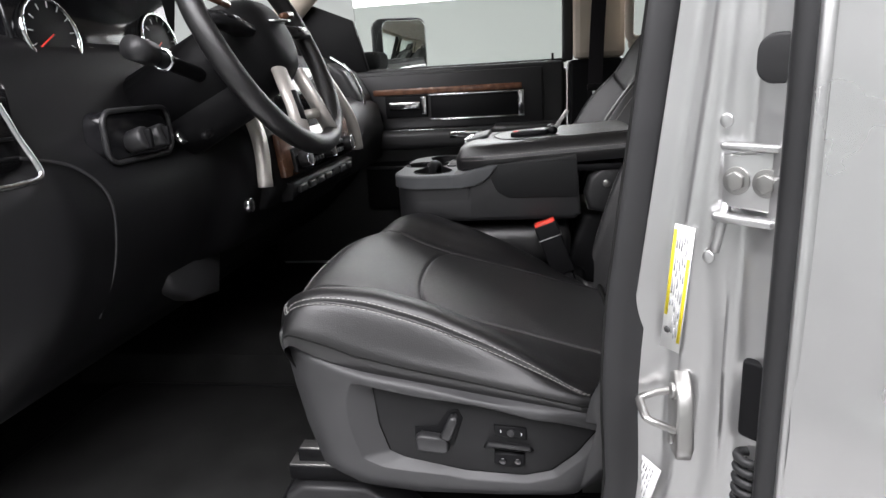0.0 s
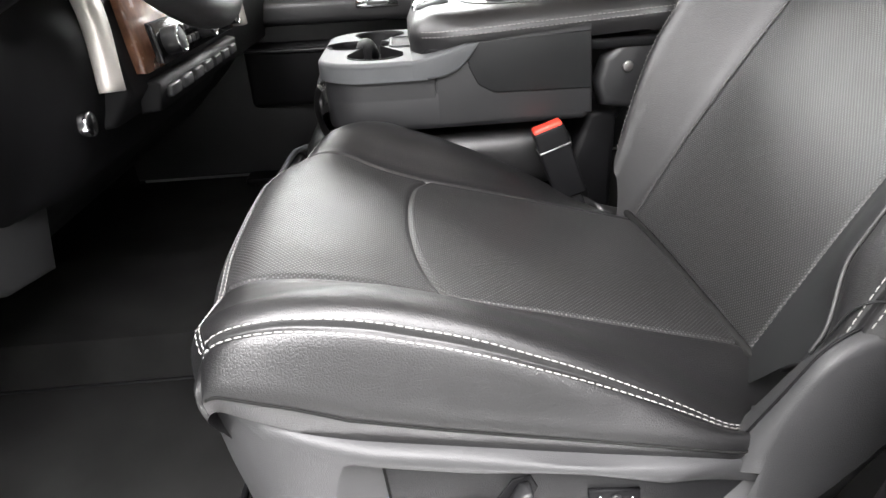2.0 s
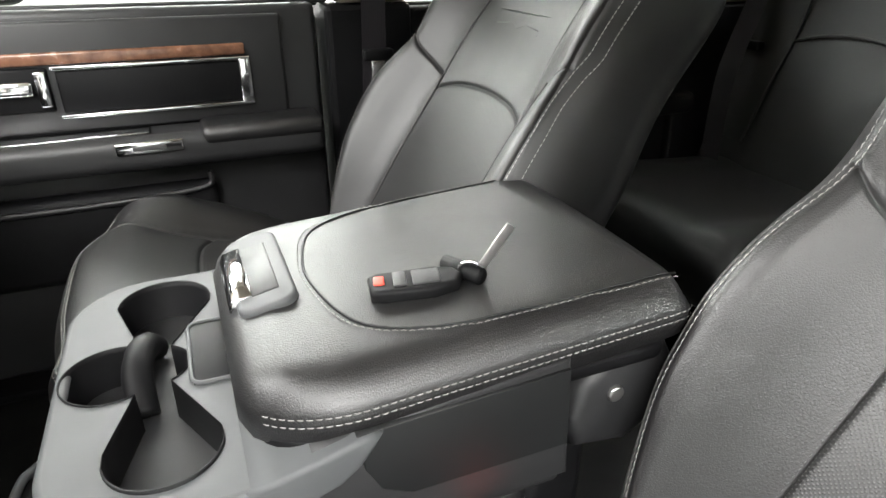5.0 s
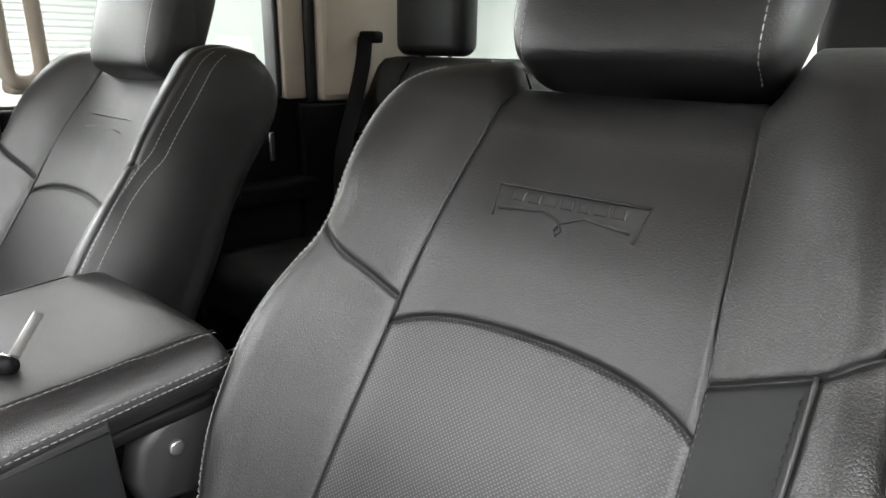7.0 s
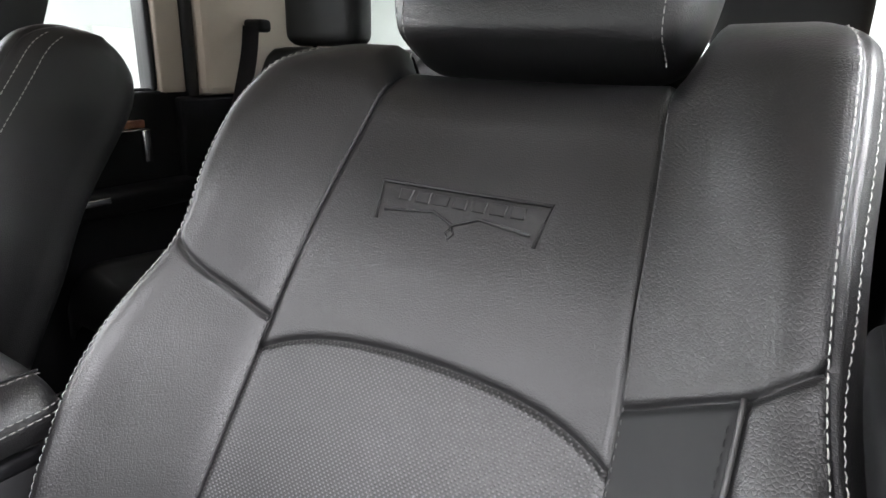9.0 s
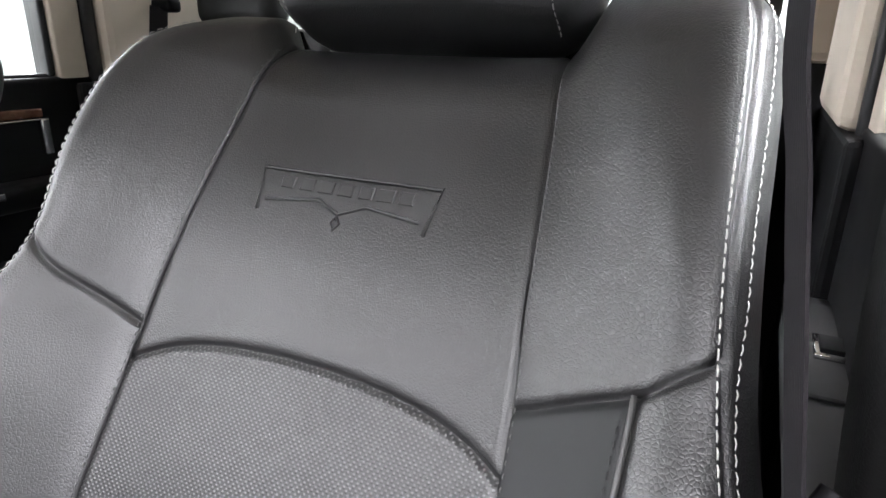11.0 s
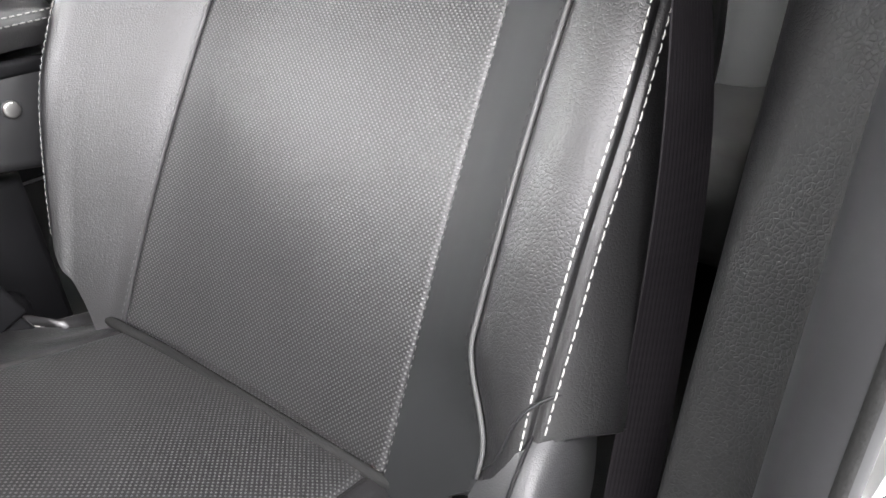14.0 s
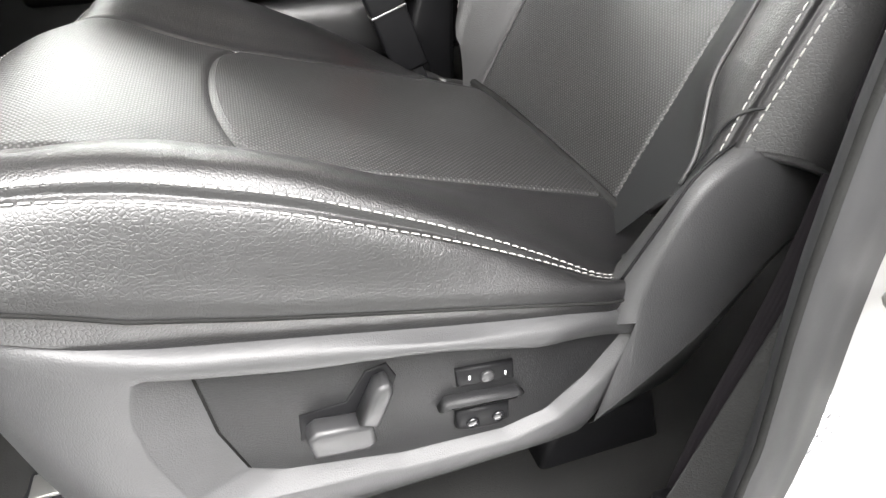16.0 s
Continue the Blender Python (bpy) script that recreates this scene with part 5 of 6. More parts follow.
# striker
st = part("striker_plate", prism([(0.571, 1.140), (0.579, 1.124), (0.600, 1.122), (0.618, 1.145), (0.624, 1.176), (0.618, 1.200), (0.602, 1.208), (0.582, 1.190)], 0.190, 0.206, "x", 0.003, 2), STEEL, jamb, "zinc door striker")
part("striker_loop", tube(smooth_path([(0.192, 0.611, 1.182), (0.178, 0.617, 1.176), (0.165, 0.6185, 1.170), (0.1615, 0.612, 1.1685), (0.162, 0.590, 1.168), (0.165, 0.5815, 1.166), (0.178, 0.581, 1.160), (0.192, 0.584, 1.152)], 6), 0.0046, 10, flat=0.8), STEEL, st)
for z, y in ((1.190, 0.595), (1.140, 0.597)):
    sc = part("screw", disc((0.1885, y, z), (-1, 0, 0), 0.0085, 0.004, 20, 0.001), STEEL, st)
# bracket with two bolts
br = part("bracket", on_jamb((0.238, 0.578, 1.392), prism([(-0.020, -0.020), (-0.022, 0.024), (0.026, 0.030), (0.026, -0.022)], -0.004, 0.003, "y", 0.002)), SILVER, jamb)
for dx in (-0.008, 0.018):
    part("bolt", on_jamb((0.238 + dx * J_T.x, 0.578 + dx * J_T.y, 1.395), disc((0, -0.006, 0), (0, -1, 0), 0.0085, 0.006, 6, 0.001)), STEEL, br)
    part("washer", on_jamb((0.238 + dx * J_T.x, 0.578 + dx * J_T.y, 1.395), disc((0, -0.0045, 0), (0, -1, 0), 0.012, 0.002, 24, 0.0005)), STEEL, br)
part("bracket_fold", on_jamb((0.238, 0.576, 1.363), rbox(-0.026, 0.028, -0.012, 0.002, -0.004, 0.004, 0.003)), SILVER, br)
part("bracket_fold", on_jamb((0.238, 0.576, 1.424), rbox(-0.022, 0.028, -0.010, 0.002, -0.003, 0.003, 0.002)), SILVER, br)
part("plug", on_jamb((0.248, 0.558, 1.492), prism(rounded_outline(-0.016, 0.024, -0.018, 0.020, 0.014), -0.006, 0.004, "y", 0.003, 3)), RUBBER, jamb, "black rubber plug")
part("latch_plate", on_jamb((0.250, 0.556, 1.205), rbox(-0.012, 0.020, -0.006, 0.004, -0.040, 0.036, 0.005, 3)), PLASTIC_DARK, jamb)
part("ridge", tube([(0.218, 0.590, 1.33), (0.226, 0.590, 1.375)], 0.004, 8), SILVER, jamb)
for k in range(9):
    part("wire_boot", ring((0.250, 0.555, 1.145 - 0.011 * k), (0.1, 0, 1), 0.011, 0.0045, 16), RUBBER, jamb)
for x, y, z in ((0.222, 0.590, 1.445), (0.214, 0.592, 1.325)):
    part("dimple", on_jamb((x, y, z), disc((0, -0.001, 0), (0, -1, 0), 0.006, 0.003, 20, 0.0012)), SILVER, jamb)


def label_at(at, lean_deg, w, h, yellow):
    lab = part("warning_label", on_jamb((0, 0, 0), rbox(-w / 2, w / 2, -0.0006, 0.0006, -h / 2, h / 2, 0)), LABEL, jamb, "white paper warning label")
    bits = []
    rnd = random.Random(5)
    # columns of fine print running along the label
    for c in range(5):
        x, z = w * (-0.24 + 0.12 * c), h * 0.44
        while z > -h * 0.40:
            ln = h * rnd.uniform(0.05, 0.16)
            if z - ln < -h * (0.18 if c < 2 else 0.42):
                break
            bits.append(part("text_bar", on_jamb((0, 0, 0), rbox(x - 0.0006, x + 0.0006, -0.0011, -0.0006, z - ln, z, 0)), FAINT_INK, lab))
            z -= ln + h * rnd.uniform(0.015, 0.05)
    if yellow:
        for x, z0, z1 in ((-w * 0.40, -h * 0.22, h * 0.46), (w * 0.40, -h * 0.42, h * 0.26)):
            bits.append(part("yellow_bar", on_jamb((0, 0, 0), rbox(x - w * 0.075, x + w * 0.075, -0.0012, -0.0006, z0, z1, 0)), YELLOW, lab))
        bits.append(part("pictogram", on_jamb((-w * 0.22, 0, -h * 0.34), disc((0, -0.001, 0), (0, -1, 0), w * 0.16, 0.0008, 20, 0)), INK, lab))
        bits[-1].data.transform(Matrix.Translation(Vector((-w * 0.22, 0, -h * 0.34)) * -1 + J_T * (-w * 0.22) + Vector((0, 0, -h * 0.34))))
    lab.matrix_world = Matrix.Translation(at) @ Matrix.Rotation(radians(lean_deg), 4, J_N)
    return lab


label_at((0.1915, 0.6085, 1.288), -5, 0.021, 0.126, True)
label_at((0.168, 0.632, 1.055), -16, 0.030, 0.075, False)

# lower and upper pillar trim inside
PILLAR = [(0.222, 0.640, 0.19), (0.228, 0.650, 0.19), (0.238, 0.660, 0.19), (0.246, 0.674, 0.22), (0.254, 0.688, 0.27), (0.262, 0.697, 0.32), (0.272, 0.7015, 0.37), (0.284, 0.700, 0.39), (0.300, 0.690, 0.39), (0.34, 0.668, 0.34), (0.40, 0.655, 0.28)]
_rows = upright([catmull(PILLAR, k / 3) for k in range(31)], 0.70, 1.545)
_cap = [[(x + 0.004, 0.69 + (y - 0.69) * f, z + dz) for x, y, z in _rows[-1]] for f, dz in ((0.93, 0.006), (0.75, 0.010), (0.02, 0.010))]
structure("pillar_left", grid_bm(_rows + _cap, flip=True), PILLAR_GRAIN, "grained grey lower pillar trim beside the driver's seat", "pillar", True)
_rows = []
for k in range(25):
    z = 0.90 + 0.655 * k / 24
    y = 0.682 + 0.042 * smoothstep(1.0, 1.56, z)
    _rows.append([(0.400, 0.650, z), (0.402, y - 0.008, z), (0.408, y - 0.002, z), (0.420, y, z), (0.455, y, z), (0.467, y - 0.003, z), (0.472, y - 0.010, z), (0.474, 0.650, z)])
structure("trim", grid_bm(_rows + [[(p[0], 0.66, 1.560) for p in _rows[-1]]], flip=True), PILLAR_GRAIN, "dark rear pillar trim beside the rear door", "trim", True)
structure("trim", prism([(0.295, 0.652), (0.33, 0.682), (0.42, 0.698), (0.44, 0.64), (0.31, 0.630)], 1.555, 2.0, "z", 0.008, 3), BEIGE, "beige upper pillar trim beside the driver's seat", "trim", True)
sb = belt("seat_belt", [(0.43, 0.735, 1.98), (0.335, 0.774, 1.78), (0.296, 0.780, 1.64), (0.288, 0.772, 1.58), (0.284, 0.764, 1.53), (0.282, 0.754, 1.47), (0.280, 0.745, 1.42), (0.272, 0.727, 1.31), (0.243, 0.714, 1.12), (0.203, 0.708, 0.98), (0.180, 0.704, 0.89)], 0.047,
          [(1, 0.0, -0.1), (1, 0.10, -0.15), (1, 0.08, -0.12), (1, 0.07, -0.08), (1, 0.07, -0.05), (1, 0.06, 0.0), (1, -0.04, 0.05), (0.95, -0.28, 0.2), (0.88, -0.5, 0.3), (0.9, -0.5, 0.3), (1, -0.42, 0.3)], "dark grey webbing belt hanging beside the driver's seat")
# the strand that rises out of the pillar trim
strand = belt("belt_strand", [(0.352, 0.711, 1.53), (0.362, 0.711, 1.62), (0.380, 0.712, 1.76), (0.410, 0.716, 1.98)], 0.047, (1, -0.10, 0), "")
for _part in list(strand.children):
    _part.name = "retractor_webbing"
    _part.parent = sb
bpy.data.objects.remove(strand)
# tongue hanging on the webbing
part("tongue_handle", tube(smooth_path([(0.261, 0.7625, 1.470), (0.263, 0.7610, 1.476), (0.267, 0.7560, 1.487), (0.271, 0.7510, 1.497), (0.273, 0.7490, 1.501)]), 0.0043, 12), PLASTIC_DARK, sb)
part("tongue", tube([(0.262, 0.762, 1.472), (0.260, 0.763, 1.460), (0.258, 0.764, 1.443)], 0.0032, 8, flat=0.35), CHROME, sb, "steel belt tongue")
part("belt_keeper", tube(smooth_path([(0.277, 0.7500, 1.480), (0.279, 0.7480, 1.464), (0.280, 0.7460, 1.444), (0.278, 0.7445, 1.447), (0.277, 0.7470, 1.474)]), 0.0016, 6), WEB, sb)
part("anchor", rbox(0.150, 0.205, 0.692, 0.716, 0.835, 0.905, 0.006), PLASTIC_DARK, sb)

# rear driver side door: outer skin, inner panel
_rows = []
for i in range(41):
    z = 0.55 + 1.0 * i / 40
    bulge = 0.022 * math.sin(math.pi * min(1, max(0, (z - 0.55) / 1.05))) + 0.010 * math.exp(-((z - 1.195) / 0.03) ** 2) - 0.12 * max(0, 0.75 - z) ** 1.5
    _rows.append([(0.262 + 0.95 * k / 30, 0.520 - bulge * min(1, 0.35 + k / 3) - 0.012 * min(1, k / 2), z) for k in range(31)])
d3 = structure("door_3", grid_bm(_rows), SILVER, "closed silver rear door behind the driver", "door", True)
part("door_edge", rbox(0.258, 0.268, 0.512, 0.60, 0.56, 1.54, 0.003), SILVER, d3)
part("door_panel", rbox(0.40, 1.10, 0.618, 0.660, 0.84, 1.515, 0.012, 3), PLASTIC_DARK, d3)
part("armrest", rbox(0.50, 1.06, 0.625, 0.712, 1.20, 1.285, 0.030, 4), PLASTIC, d3)
part("switch_plate", rbox(0.74, 1.00, 0.640, 0.700, 1.2845, 1.290, 0.002), PLASTIC, d3)
part("switch_frame", rbox(0.825, 0.885, 0.652, 0.690, 1.2895, 1.296, 0.002), CHROME, d3)
part("window_switch", rbox(0.834, 0.876, 0.658, 0.684, 1.295, 1.300, 0.002), PLASTIC_DARK, d3)
part("wood_strip", rbox(0.50, 0.66, 0.658, 0.672, 1.432, 1.452, 0.004), WOOD, d3, "brown wood-look strip")
part("window_post", rbox(1.002, 1.018, 0.59, 0.645, 1.515, 2.0, 0.006), RUBBER, d3)
part("door_frame", rbox(1.018, 1.092, 0.59, 0.655, 1.505, 2.0, 0.008), BEIGE, d3, "beige door frame trim")
part("door_seal", rbox(1.092, 1.125, 0.59, 0.665, 1.48, 2.0, 0.01), RUBBER, d3)
part("window_seal", rbox(0.40, 1.05, 0.61, 0.635, 1.508, 1.522, 0.004), RUBBER, d3)
w4 = structure("window_4", rbox(0.40, 1.02, 0.613, 0.618, 1.515, 1.98, 0), GLASS, "rear door window glass behind the driver", "window")
w4.visible_shadow = False
structure("trim", rbox(1.125, 1.50, 0.61, 0.69, 1.50, 2.0, 0.02), BEIGE, "beige rear side pillar trim", "trim")
structure("wall_left", rbox(1.05, 1.58, 0.55, 0.68, 0.80, 1.50, 0.01), PLASTIC_DARK, "dark lower rear side trim", "wall")
structure("sill", rbox(-0.95, 1.10, 0.52, 0.68, 0.62, FLOOR_Z + 0.015, 0.02), SILVER, "silver door sill", "sill")

# ---- floor mats and tunnel ----
mat_ = thing("floor_mat", "black carpet floor mat in front of the driver's seat", "mat")
part("mat_surface", prism(rounded_outline(-0.92, -0.36, 0.74, 1.235, 0.05), FLOOR_Z, FLOOR_Z + 0.010, "z", 0.004, 2), CARPET, mat_)
part("edge_binding", tube([(x, y, FLOOR_Z + 0.009) for x, y in rounded_outline(-0.92, -0.36, 0.74, 1.235, 0.05)], 0.004, 6, True), PLASTIC_DARK, mat_)
structure("tunnel", prism([(1.25, FLOOR_Z), (1.29, FLOOR_Z + 0.06), (1.60, FLOOR_Z + 0.06), (1.64, FLOOR_Z)], -1.05, -0.355, "x", 0.01), CARPET, "carpeted transmission tunnel", "floor")
structure("door_sill_plate", rbox(-0.60, 0.10, 2.15, 2.22, FLOOR_Z, FLOOR_Z + 0.02, 0.006), PLASTIC_DARK, "black passenger sill plate", "sill")

# ---- dashboard ----
DASH = [(-1.04, 1.53), (-0.84, 1.575), (-0.68, 1.585), (-0.625, 1.57), (-0.595, 1.51), (-0.555, 1.45), (-0.515, 1.405), (-0.50, 1.35), (-0.515, 1.27), (-0.56, 1.19), (-0.64, 1.11), (-0.75, 1.03), (-1.04, 0.98)]
_rows = []
for i in range(61):
    y = 0.635 + (2.215 - 0.635) * i / 60
    end = smoothstep(0.06, 0.0, min(y - 0.635, 2.215 - y))
    mid_ = smoothstep(0.10, 0.0, max(1.13 - y, y - 1.72, 0))
    line = []
    for q in range(97):
        x, z = catmull(DASH, q / 8)
        x += -0.06 * end + (0.035 * mid_ if 4 < q / 8 < 9 else 0)
        line.append((x, y, z - 0.02 * end * (q / 8 < 5)))
    _rows.append(line)
dash = thing("dashboard", "black moulded dashboard with silver and wood trim", "dashboard")
part("dash_body", grid_bm(_rows, flip=True), PLASTIC_DARK, dash)
part("panel_seam", tube(smooth_path([(-0.535, 0.675, 1.432), (-0.510, 0.735, 1.41), (-0.494, 0.765, 1.36), (-0.515, 0.775, 1.27), (-0.56, 0.78, 1.19)]), 0.002, 6), PLASTIC, dash)
# instrument cluster under a hood
part("cluster_hood", prism([(-0.76, 1.585), (-0.68, 1.72), (-0.58, 1.745), (-0.55, 1.735), (-0.66, 1.68), (-0.68, 1.585)], 0.74, 1.30, "y", 0.010, 3), PLASTIC_DARK, dash)
part("cluster_face", prism([(-0.655, 1.50), (-0.655, 1.665), (-0.645, 1.665), (-0.625, 1.50)], 0.82, 1.22, "y", 0.004), GLOSS, dash)
for y, z, r in ((0.885, 1.585, 0.052), (1.155, 1.585, 0.052), (0.965, 1.545, 0.024), (1.075, 1.545, 0.024)):
    g = part("gauge", disc((-0.632, y, z), (1, 0, 0.15), r, 0.012, 32, 0.002), PLASTIC_DARK, dash)
    part("bezel", ring((-0.625, y, z), (1, 0, 0.15), r, 0.004, 36), CHROME, g)
    for k in range(11):
        a = radians(-140 + 28 * k)
        part("tick", tube([(-0.624, y + r * 0.70 * math.sin(a), z + r * 0.70 * math.cos(a)), (-0.624, y + r * 0.86 * math.sin(a), z + r * 0.86 * math.cos(a))], 0.0009, 4), WHITE_INK, g)
    part("needle", tube([(-0.622, y, z), (-0.622, y - r * 0.55, z - r * 0.35)], 0.0014, 4), RED, g)
# side vent with a chrome frame
vt = part("side_vent", rbox(-0.585, -0.535, 0.610, 0.690, 1.415, 1.520, 0.012, 3), GLOSS, dash)
part("vent_frame", tube(smooth_path([(-0.525, 0.640, 1.53), (-0.515, 0.660, 1.46), (-0.505, 0.672, 1.412), (-0.505, 0.640, 1.405), (-0.51, 0.61, 1.405)]), 0.004, 8), CHROME, vt)
for k in range(4):
    part("vane", rbox(-0.545, -0.528, 0.612, 0.672, 1.43 + 0.022 * k, 1.434 + 0.022 * k, 0.001), PLASTIC_DARK, vt)
# lamp switch panel
lp = part("lamp_panel", prism(rounded_outline(0.80, 0.955, 1.405, 1.475, 0.02), -0.545, -0.512, "x", 0.006, 3), GLOSS, dash)
part("lamp_panel_rim", tube([(-0.511, y, z) for y, z in rounded_outline(0.80, 0.955, 1.405, 1.475, 0.02)], 0.004, 6, True), PLASTIC, lp)
for y in (0.855, 0.90):
    part("lamp_knob", disc((-0.500, y, 1.432), (1, 0, 0.3), 0.017, 0.03, 24, 0.004), PLASTIC, lp)
    part("knob_grip", rbox(-0.488, -0.478, y - 0.004, y + 0.004, 1.420, 1.448, 0.002), PLASTIC_DARK, lp)
part("dimmer_wheel", disc((-0.505, 0.972, 1.425), (0.6, 0, 0.4), 0.012, 0.01, 24, 0.002), CHROME, dash)
# knee panel and grey kick panel
part("kick_panel", prism([(0.925, 1.240), (1.135, 1.220), (1.10, 1.115), (1.010, 1.130), (0.955, 1.170)], -0.60, -0.552, "x", 0.008, 2), PLASTIC, dash, "grey lower column bracket")
# centre stack
cs = part("centre_panel", prism([(-0.56, 1.55), (-0.50, 1.52), (-0.455, 1.42), (-0.440, 1.30), (-0.47, 1.262), (-0.56, 1.25)], 1.165, 1.695, "y", 0.010, 3), PLASTIC_DARK, dash)
for y, s in ((1.130, 1), (1.730, -1)):
    part("silver_trim", tube(smooth_path([(-0.525, y + 0.030 * s, 1.56), (-0.475, y + 0.020 * s, 1.47), (-0.447, y + 0.005 * s, 1.40), (-0.440, y - 0.010 * s, 1.315)]), 0.022, 10, flat=0.6), SATIN, dash, "satin silver trim bar")
part("wood_panel", prism([(-0.452, 1.405), (-0.440, 1.405), (-0.430, 1.318), (-0.444, 1.318)], 1.200, 1.660, "y", 0.003), WOOD, cs, "glossy brown wood panel")
part("climate_panel", prism([(-0.440, 1.372), (-0.428, 1.370), (-0.421, 1.322), (-0.434, 1.322)], 1.245, 1.615, "y", 0.003), GLOSS, cs)
for y in (1.275, 1.430, 1.585):
    kn = part("climate_knob", disc((-0.415, y, 1.347), (1, 0, 0.15), 0.017, 0.024, 24, 0.003), PLASTIC, cs)
    part("knob_ring", ring((-0.404, y, 1.349), (1, 0, 0.15), 0.0165, 0.0018, 28), CHROME, kn)
for k in range(5):
    for z in (1.337, 1.356):
        for y0 in (1.305, 1.455):
            part("climate_button", rbox(-0.424, -0.418, y0 + 0.020 * k, y0 + 0.016 + 0.020 * k, z - 0.005, z + 0.005, 0.0015), PLASTIC, cs)
part("screen", prism([(-0.506, 1.535), (-0.494, 1.535), (-0.448, 1.425), (-0.460, 1.425)], 1.235, 1.625, "y", 0.003), GLOSS, cs, "dark display screen")
sw = part("lower_switch_bank", prism([(-0.452, 1.31), (-0.425, 1.302), (-0.432, 1.268), (-0.458, 1.265)], 1.22, 1.64, "y", 0.004), PLASTIC_DARK, cs)
for k in range(7):
    part("rocker", rbox(-0.430, -0.420, 1.245 + 0.055 * k, 1.285 + 0.055 * k, 1.280, 1.296, 0.003), PLASTIC, sw)
part("socket", disc((-0.470, 1.105, 1.285), (1, 0, 0.0), 0.014, 0.012, 24, 0.002), CHROME, dash)
part("glove_panel", prism([(-0.53, 1.45), (-0.475, 1.42), (-0.46, 1.34), (-0.475, 1.24), (-0.55, 1.20)], 1.76, 2.17, "y", 0.015, 4), PLASTIC, dash)
pv = part("passenger_vent", prism([(-0.60, 1.56), (-0.545, 1.53), (-0.50, 1.45), (-0.50, 1.40), (-0.56, 1.40)], 2.02, 2.175, "y", 0.015, 4), PLASTIC, dash)
part("vent_chrome", tube(smooth_path([(-0.585, 2.03, 1.575), (-0.525, 2.025, 1.53), (-0.488, 2.022, 1.45), (-0.488, 2.022, 1.395), (-0.490, 2.10, 1.392)]), 0.005, 8), CHROME, pv)

# ---- steering wheel and column ----
wheel = thing("steering_wheel", "black leather steering wheel with satin spokes", "steering wheel")
W_C, W_N, W_U = Vector((-0.365, 1.025, 1.570)), Vector((0.906, 0, 0.423)), Vector((-0.423, 0, 0.906))
W_R = 0.187
Y_AX = Vector((0, 1, 0))


def on_wheel(y, up, out=0.0):
    return W_C + Y_AX * y + W_U * up + W_N * out


part("rim", tube([on_wheel(W_R * math.sin(2 * math.pi * k / 72), W_R * math.cos(2 * math.pi * k / 72)) for k in range(72)], 0.0165, 14, True), LEATHER, wheel)
hub_rows = []
for i in range(13):
    t = i / 12
    out, k = -0.055 + 0.085 * math.sin(t * math.pi / 2), math.cos(t * math.pi / 2) ** 0.45
    line = []
    for j in range(48):
        a = 2 * math.pi * j / 48
        cy, cu = math.copysign(abs(math.cos(a)) ** 0.75, math.cos(a)), math.copysign(abs(math.sin(a)) ** 0.75, math.sin(a))
        taper = 1 - 0.22 * (cu < 0) * abs(cu)
        line.append(on_wheel(0.085 * cy * k * taper, 0.078 * cu * k - 0.005, out))
    hub_rows.append(line)
hub = part("hub", grid_bm(hub_rows, close_u=True), PLASTIC_DARK, wheel)
part("hub_badge", prism([(-0.018, 0.020), (-0.022, -0.004), (-0.010, -0.020), (0.0, -0.026), (0.010, -0.020), (0.022, -0.004), (0.018, 0.020)], 0.0, 0.004, "z", 0.001), CHROME, hub, "plain chrome emblem shape")
hub.children[-1].matrix_local = Matrix(((0, W_U.x, W_N.x, 0), (1, 0, 0, 0), (0, W_U.z, W_N.z, 0), (0, 0, 0, 1))).to_4x4()
hub.children[-1].matrix_local = Matrix.Translation(on_wheel(0, 0.01, 0.029)) @ hub.children[-1].matrix_local
for s in (1, -1):
    sp = part("side_spoke", tube([on_wheel(s * 0.07, 0.01, 0.0), on_wheel(s * 0.12, 0.015, 0.005), on_wheel(s * 0.178, 0.02, 0.0)], 0.024, 10, flat=0.5), PLASTIC_DARK, wheel)
    part("wood_inlay", tube([on_wheel(s * 0.100, 0.040, 0.012), on_wheel(s * 0.150, 0.048, 0.012)], 0.006, 8), WOOD, sp)
    part("button_pad", tube([on_wheel(s * 0.105, 0.012, 0.014), on_wheel(s * 0.150, 0.018, 0.014)], 0.013, 8, flat=0.5), GLOSS, sp)
    ls = part("lower_spoke", tube([on_wheel(s * 0.035, -0.06, 0.008), on_wheel(s * 0.050, -0.12, 0.006), on_wheel(s * 0.066, -0.172, 0.0)], 0.020, 10, flat=0.5), SATIN, wheel, "satin silver lower spoke")
    part("spoke_slot", tube([on_wheel(s * 0.046, -0.10, 0.016), on_wheel(s * 0.058, -0.145, 0.012)], 0.008, 8, flat=0.5), PLASTIC_DARK, ls)
part("lower_bridge", tube([on_wheel(-0.05, -0.135, 0.0), on_wheel(0.05, -0.135, 0.0)], 0.008, 8), SATIN, wheel)
part("column_shroud", tube([W_C + W_N * -0.045, W_C + W_N * -0.12, W_C + W_N * -0.27], 0.062, 20), PLASTIC_DARK, wheel)
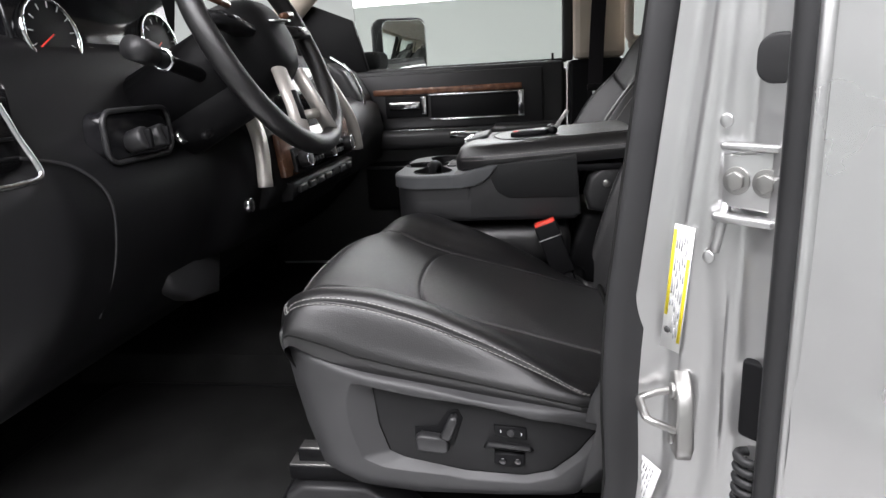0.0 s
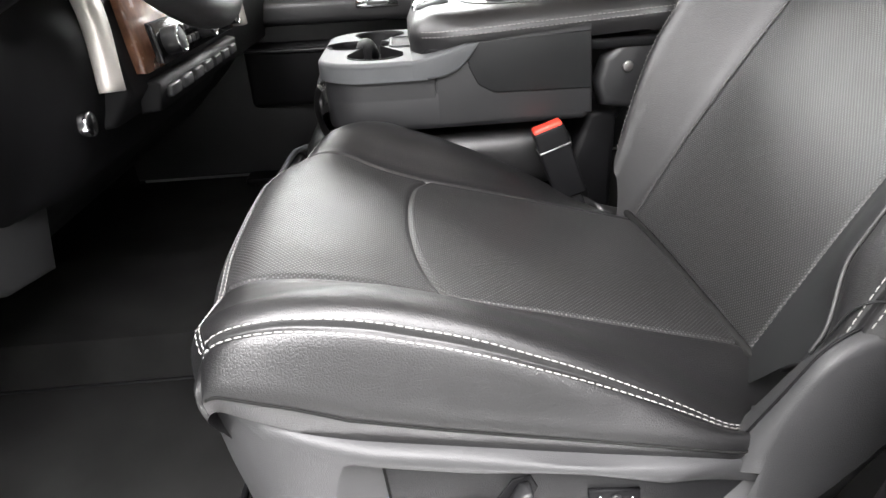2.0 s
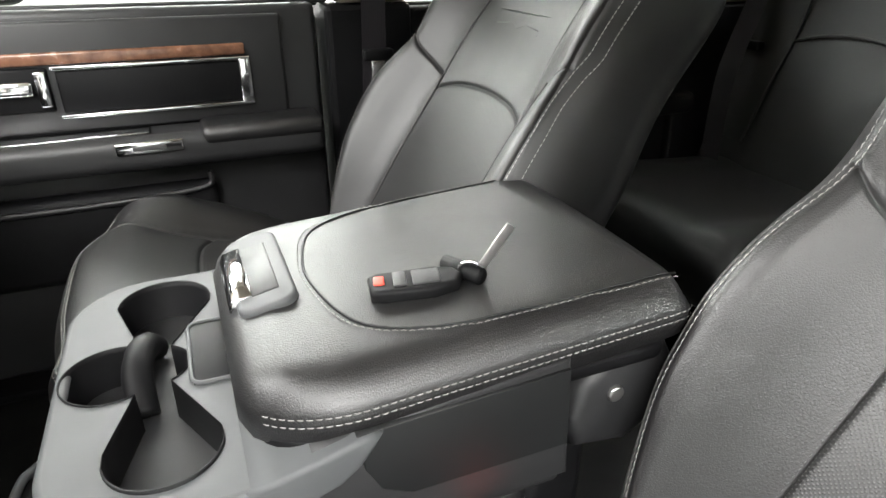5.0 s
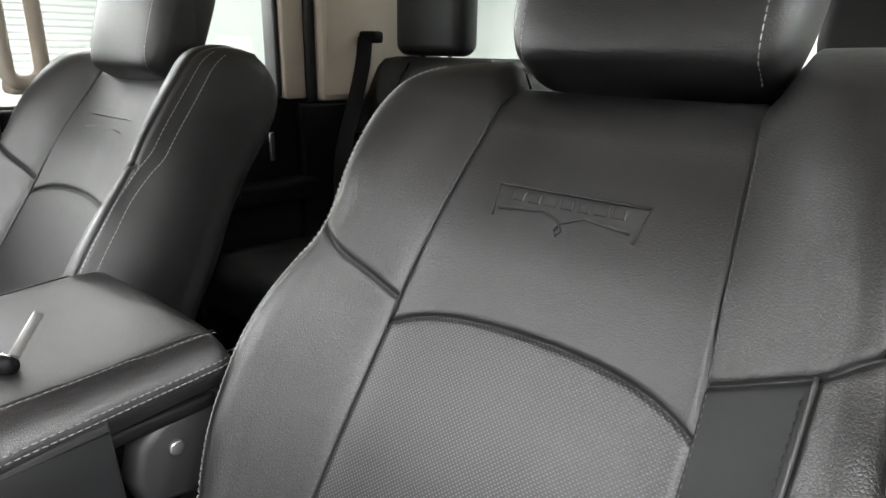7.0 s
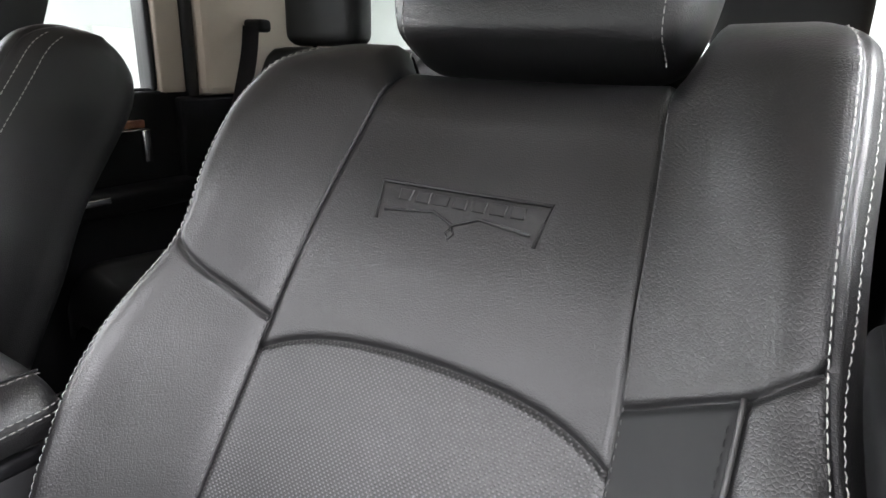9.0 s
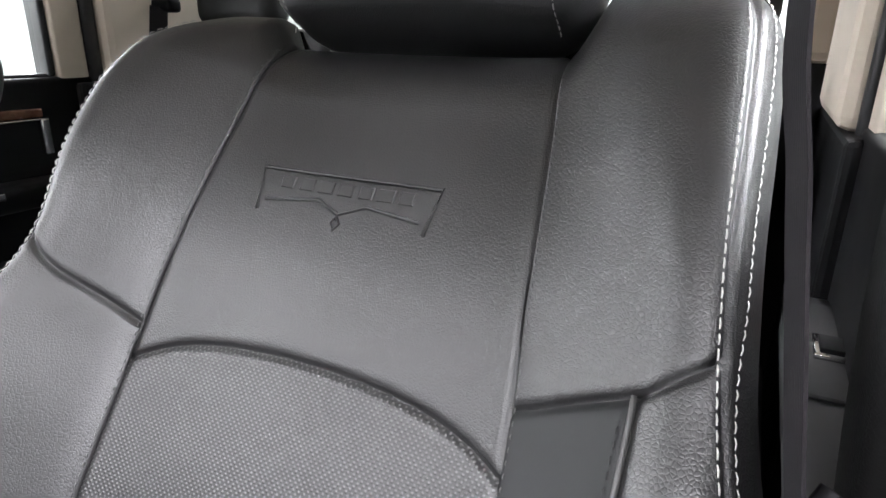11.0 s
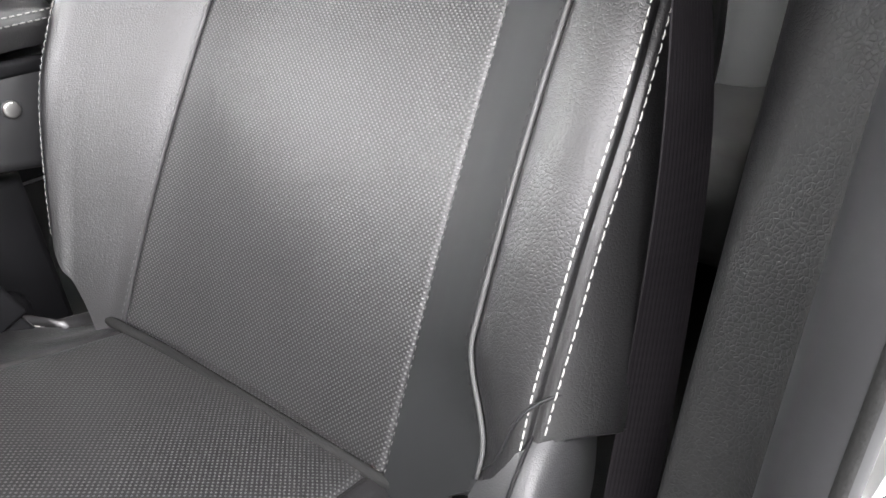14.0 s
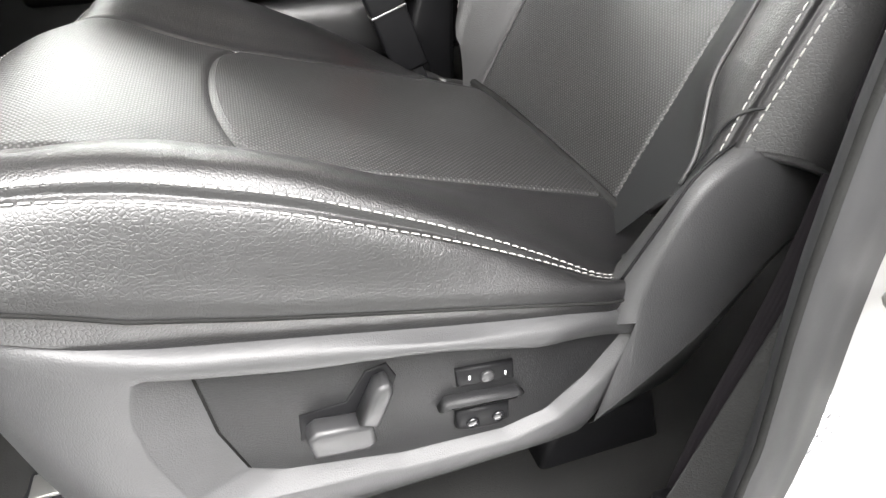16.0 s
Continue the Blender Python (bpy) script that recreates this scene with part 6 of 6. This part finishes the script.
part("lower_shroud", tube([W_C + W_N * -0.05 + W_U * -0.05, W_C + W_N * -0.26 + W_U * -0.06], 0.045, 16), PLASTIC_DARK, wheel)
stalk = part("stalk", tube(smooth_path([on_wheel(-0.06, -0.01, -0.10), on_wheel(-0.13, 0.005, -0.095), on_wheel(-0.195, 0.02, -0.09)]), 0.011, 10), PLASTIC_DARK, wheel)
part("stalk_end", tube([on_wheel(-0.175, 0.016, -0.09), on_wheel(-0.215, 0.025, -0.09)], 0.0165, 14), PLASTIC, stalk)
part("stalk_ring", ring(on_wheel(-0.150, 0.010, -0.093), Vector((0, 1, -0.1)), 0.014, 0.003, 20), CHROME, stalk)
part("tilt_lever", tube([on_wheel(-0.05, -0.09, -0.14), on_wheel(-0.11, -0.10, -0.12)], 0.006, 8), PLASTIC_DARK, wheel)

# ---- hall round the car ----
structure("ground", rbox(-7, 9, -6, 9, -0.1, 0.0, 0), FLOOR_GREY, "grey painted hall floor", "floor")
structure("wall_north", rbox(-7, 9, 5.6, 5.7, 0, 3.5, 0), WHITE_WALL, "white hall wall", "wall")
# a slatted shutter and a boxed ledge on the far wall
shutter = structure("shutter", rbox(1.32, 1.98, 5.585, 5.60, 1.44, 2.42, 0.004), WHITE_WALL, "white slatted shutter on the hall wall", "shutter")
for k in range(22):
    part("slat", rbox(1.34, 1.96, 5.572, 5.588, 1.452 + 0.044 * k, 1.486 + 0.044 * k, 0.003, 1), WHITE_WALL, shutter)
structure("ledge", rbox(2.70, 3.02, 5.40, 5.60, 1.20, 1.74, 0.006), WHITE_WALL, "white boxed ledge on the hall wall", "ledge")
structure("wall_south", rbox(-7, 9, -5.6, -5.5, 0, 3.5, 0), WHITE_WALL, "white hall wall", "wall")
structure("wall_east", rbox(6.0, 6.1, -5.6, 5.7, 0, 3.5, 0), WHITE_WALL, "white hall wall", "wall")
structure("wall_west", rbox(-5.1, -5.0, -5.6, 5.7, 0, 3.5, 0), WHITE_WALL, "white hall wall", "wall")
structure("hall_ceiling", rbox(-5.1, 6.1, -5.6, 5.7, 3.5, 3.6, 0), WHITE_WALL, "white hall ceiling", "ceiling")
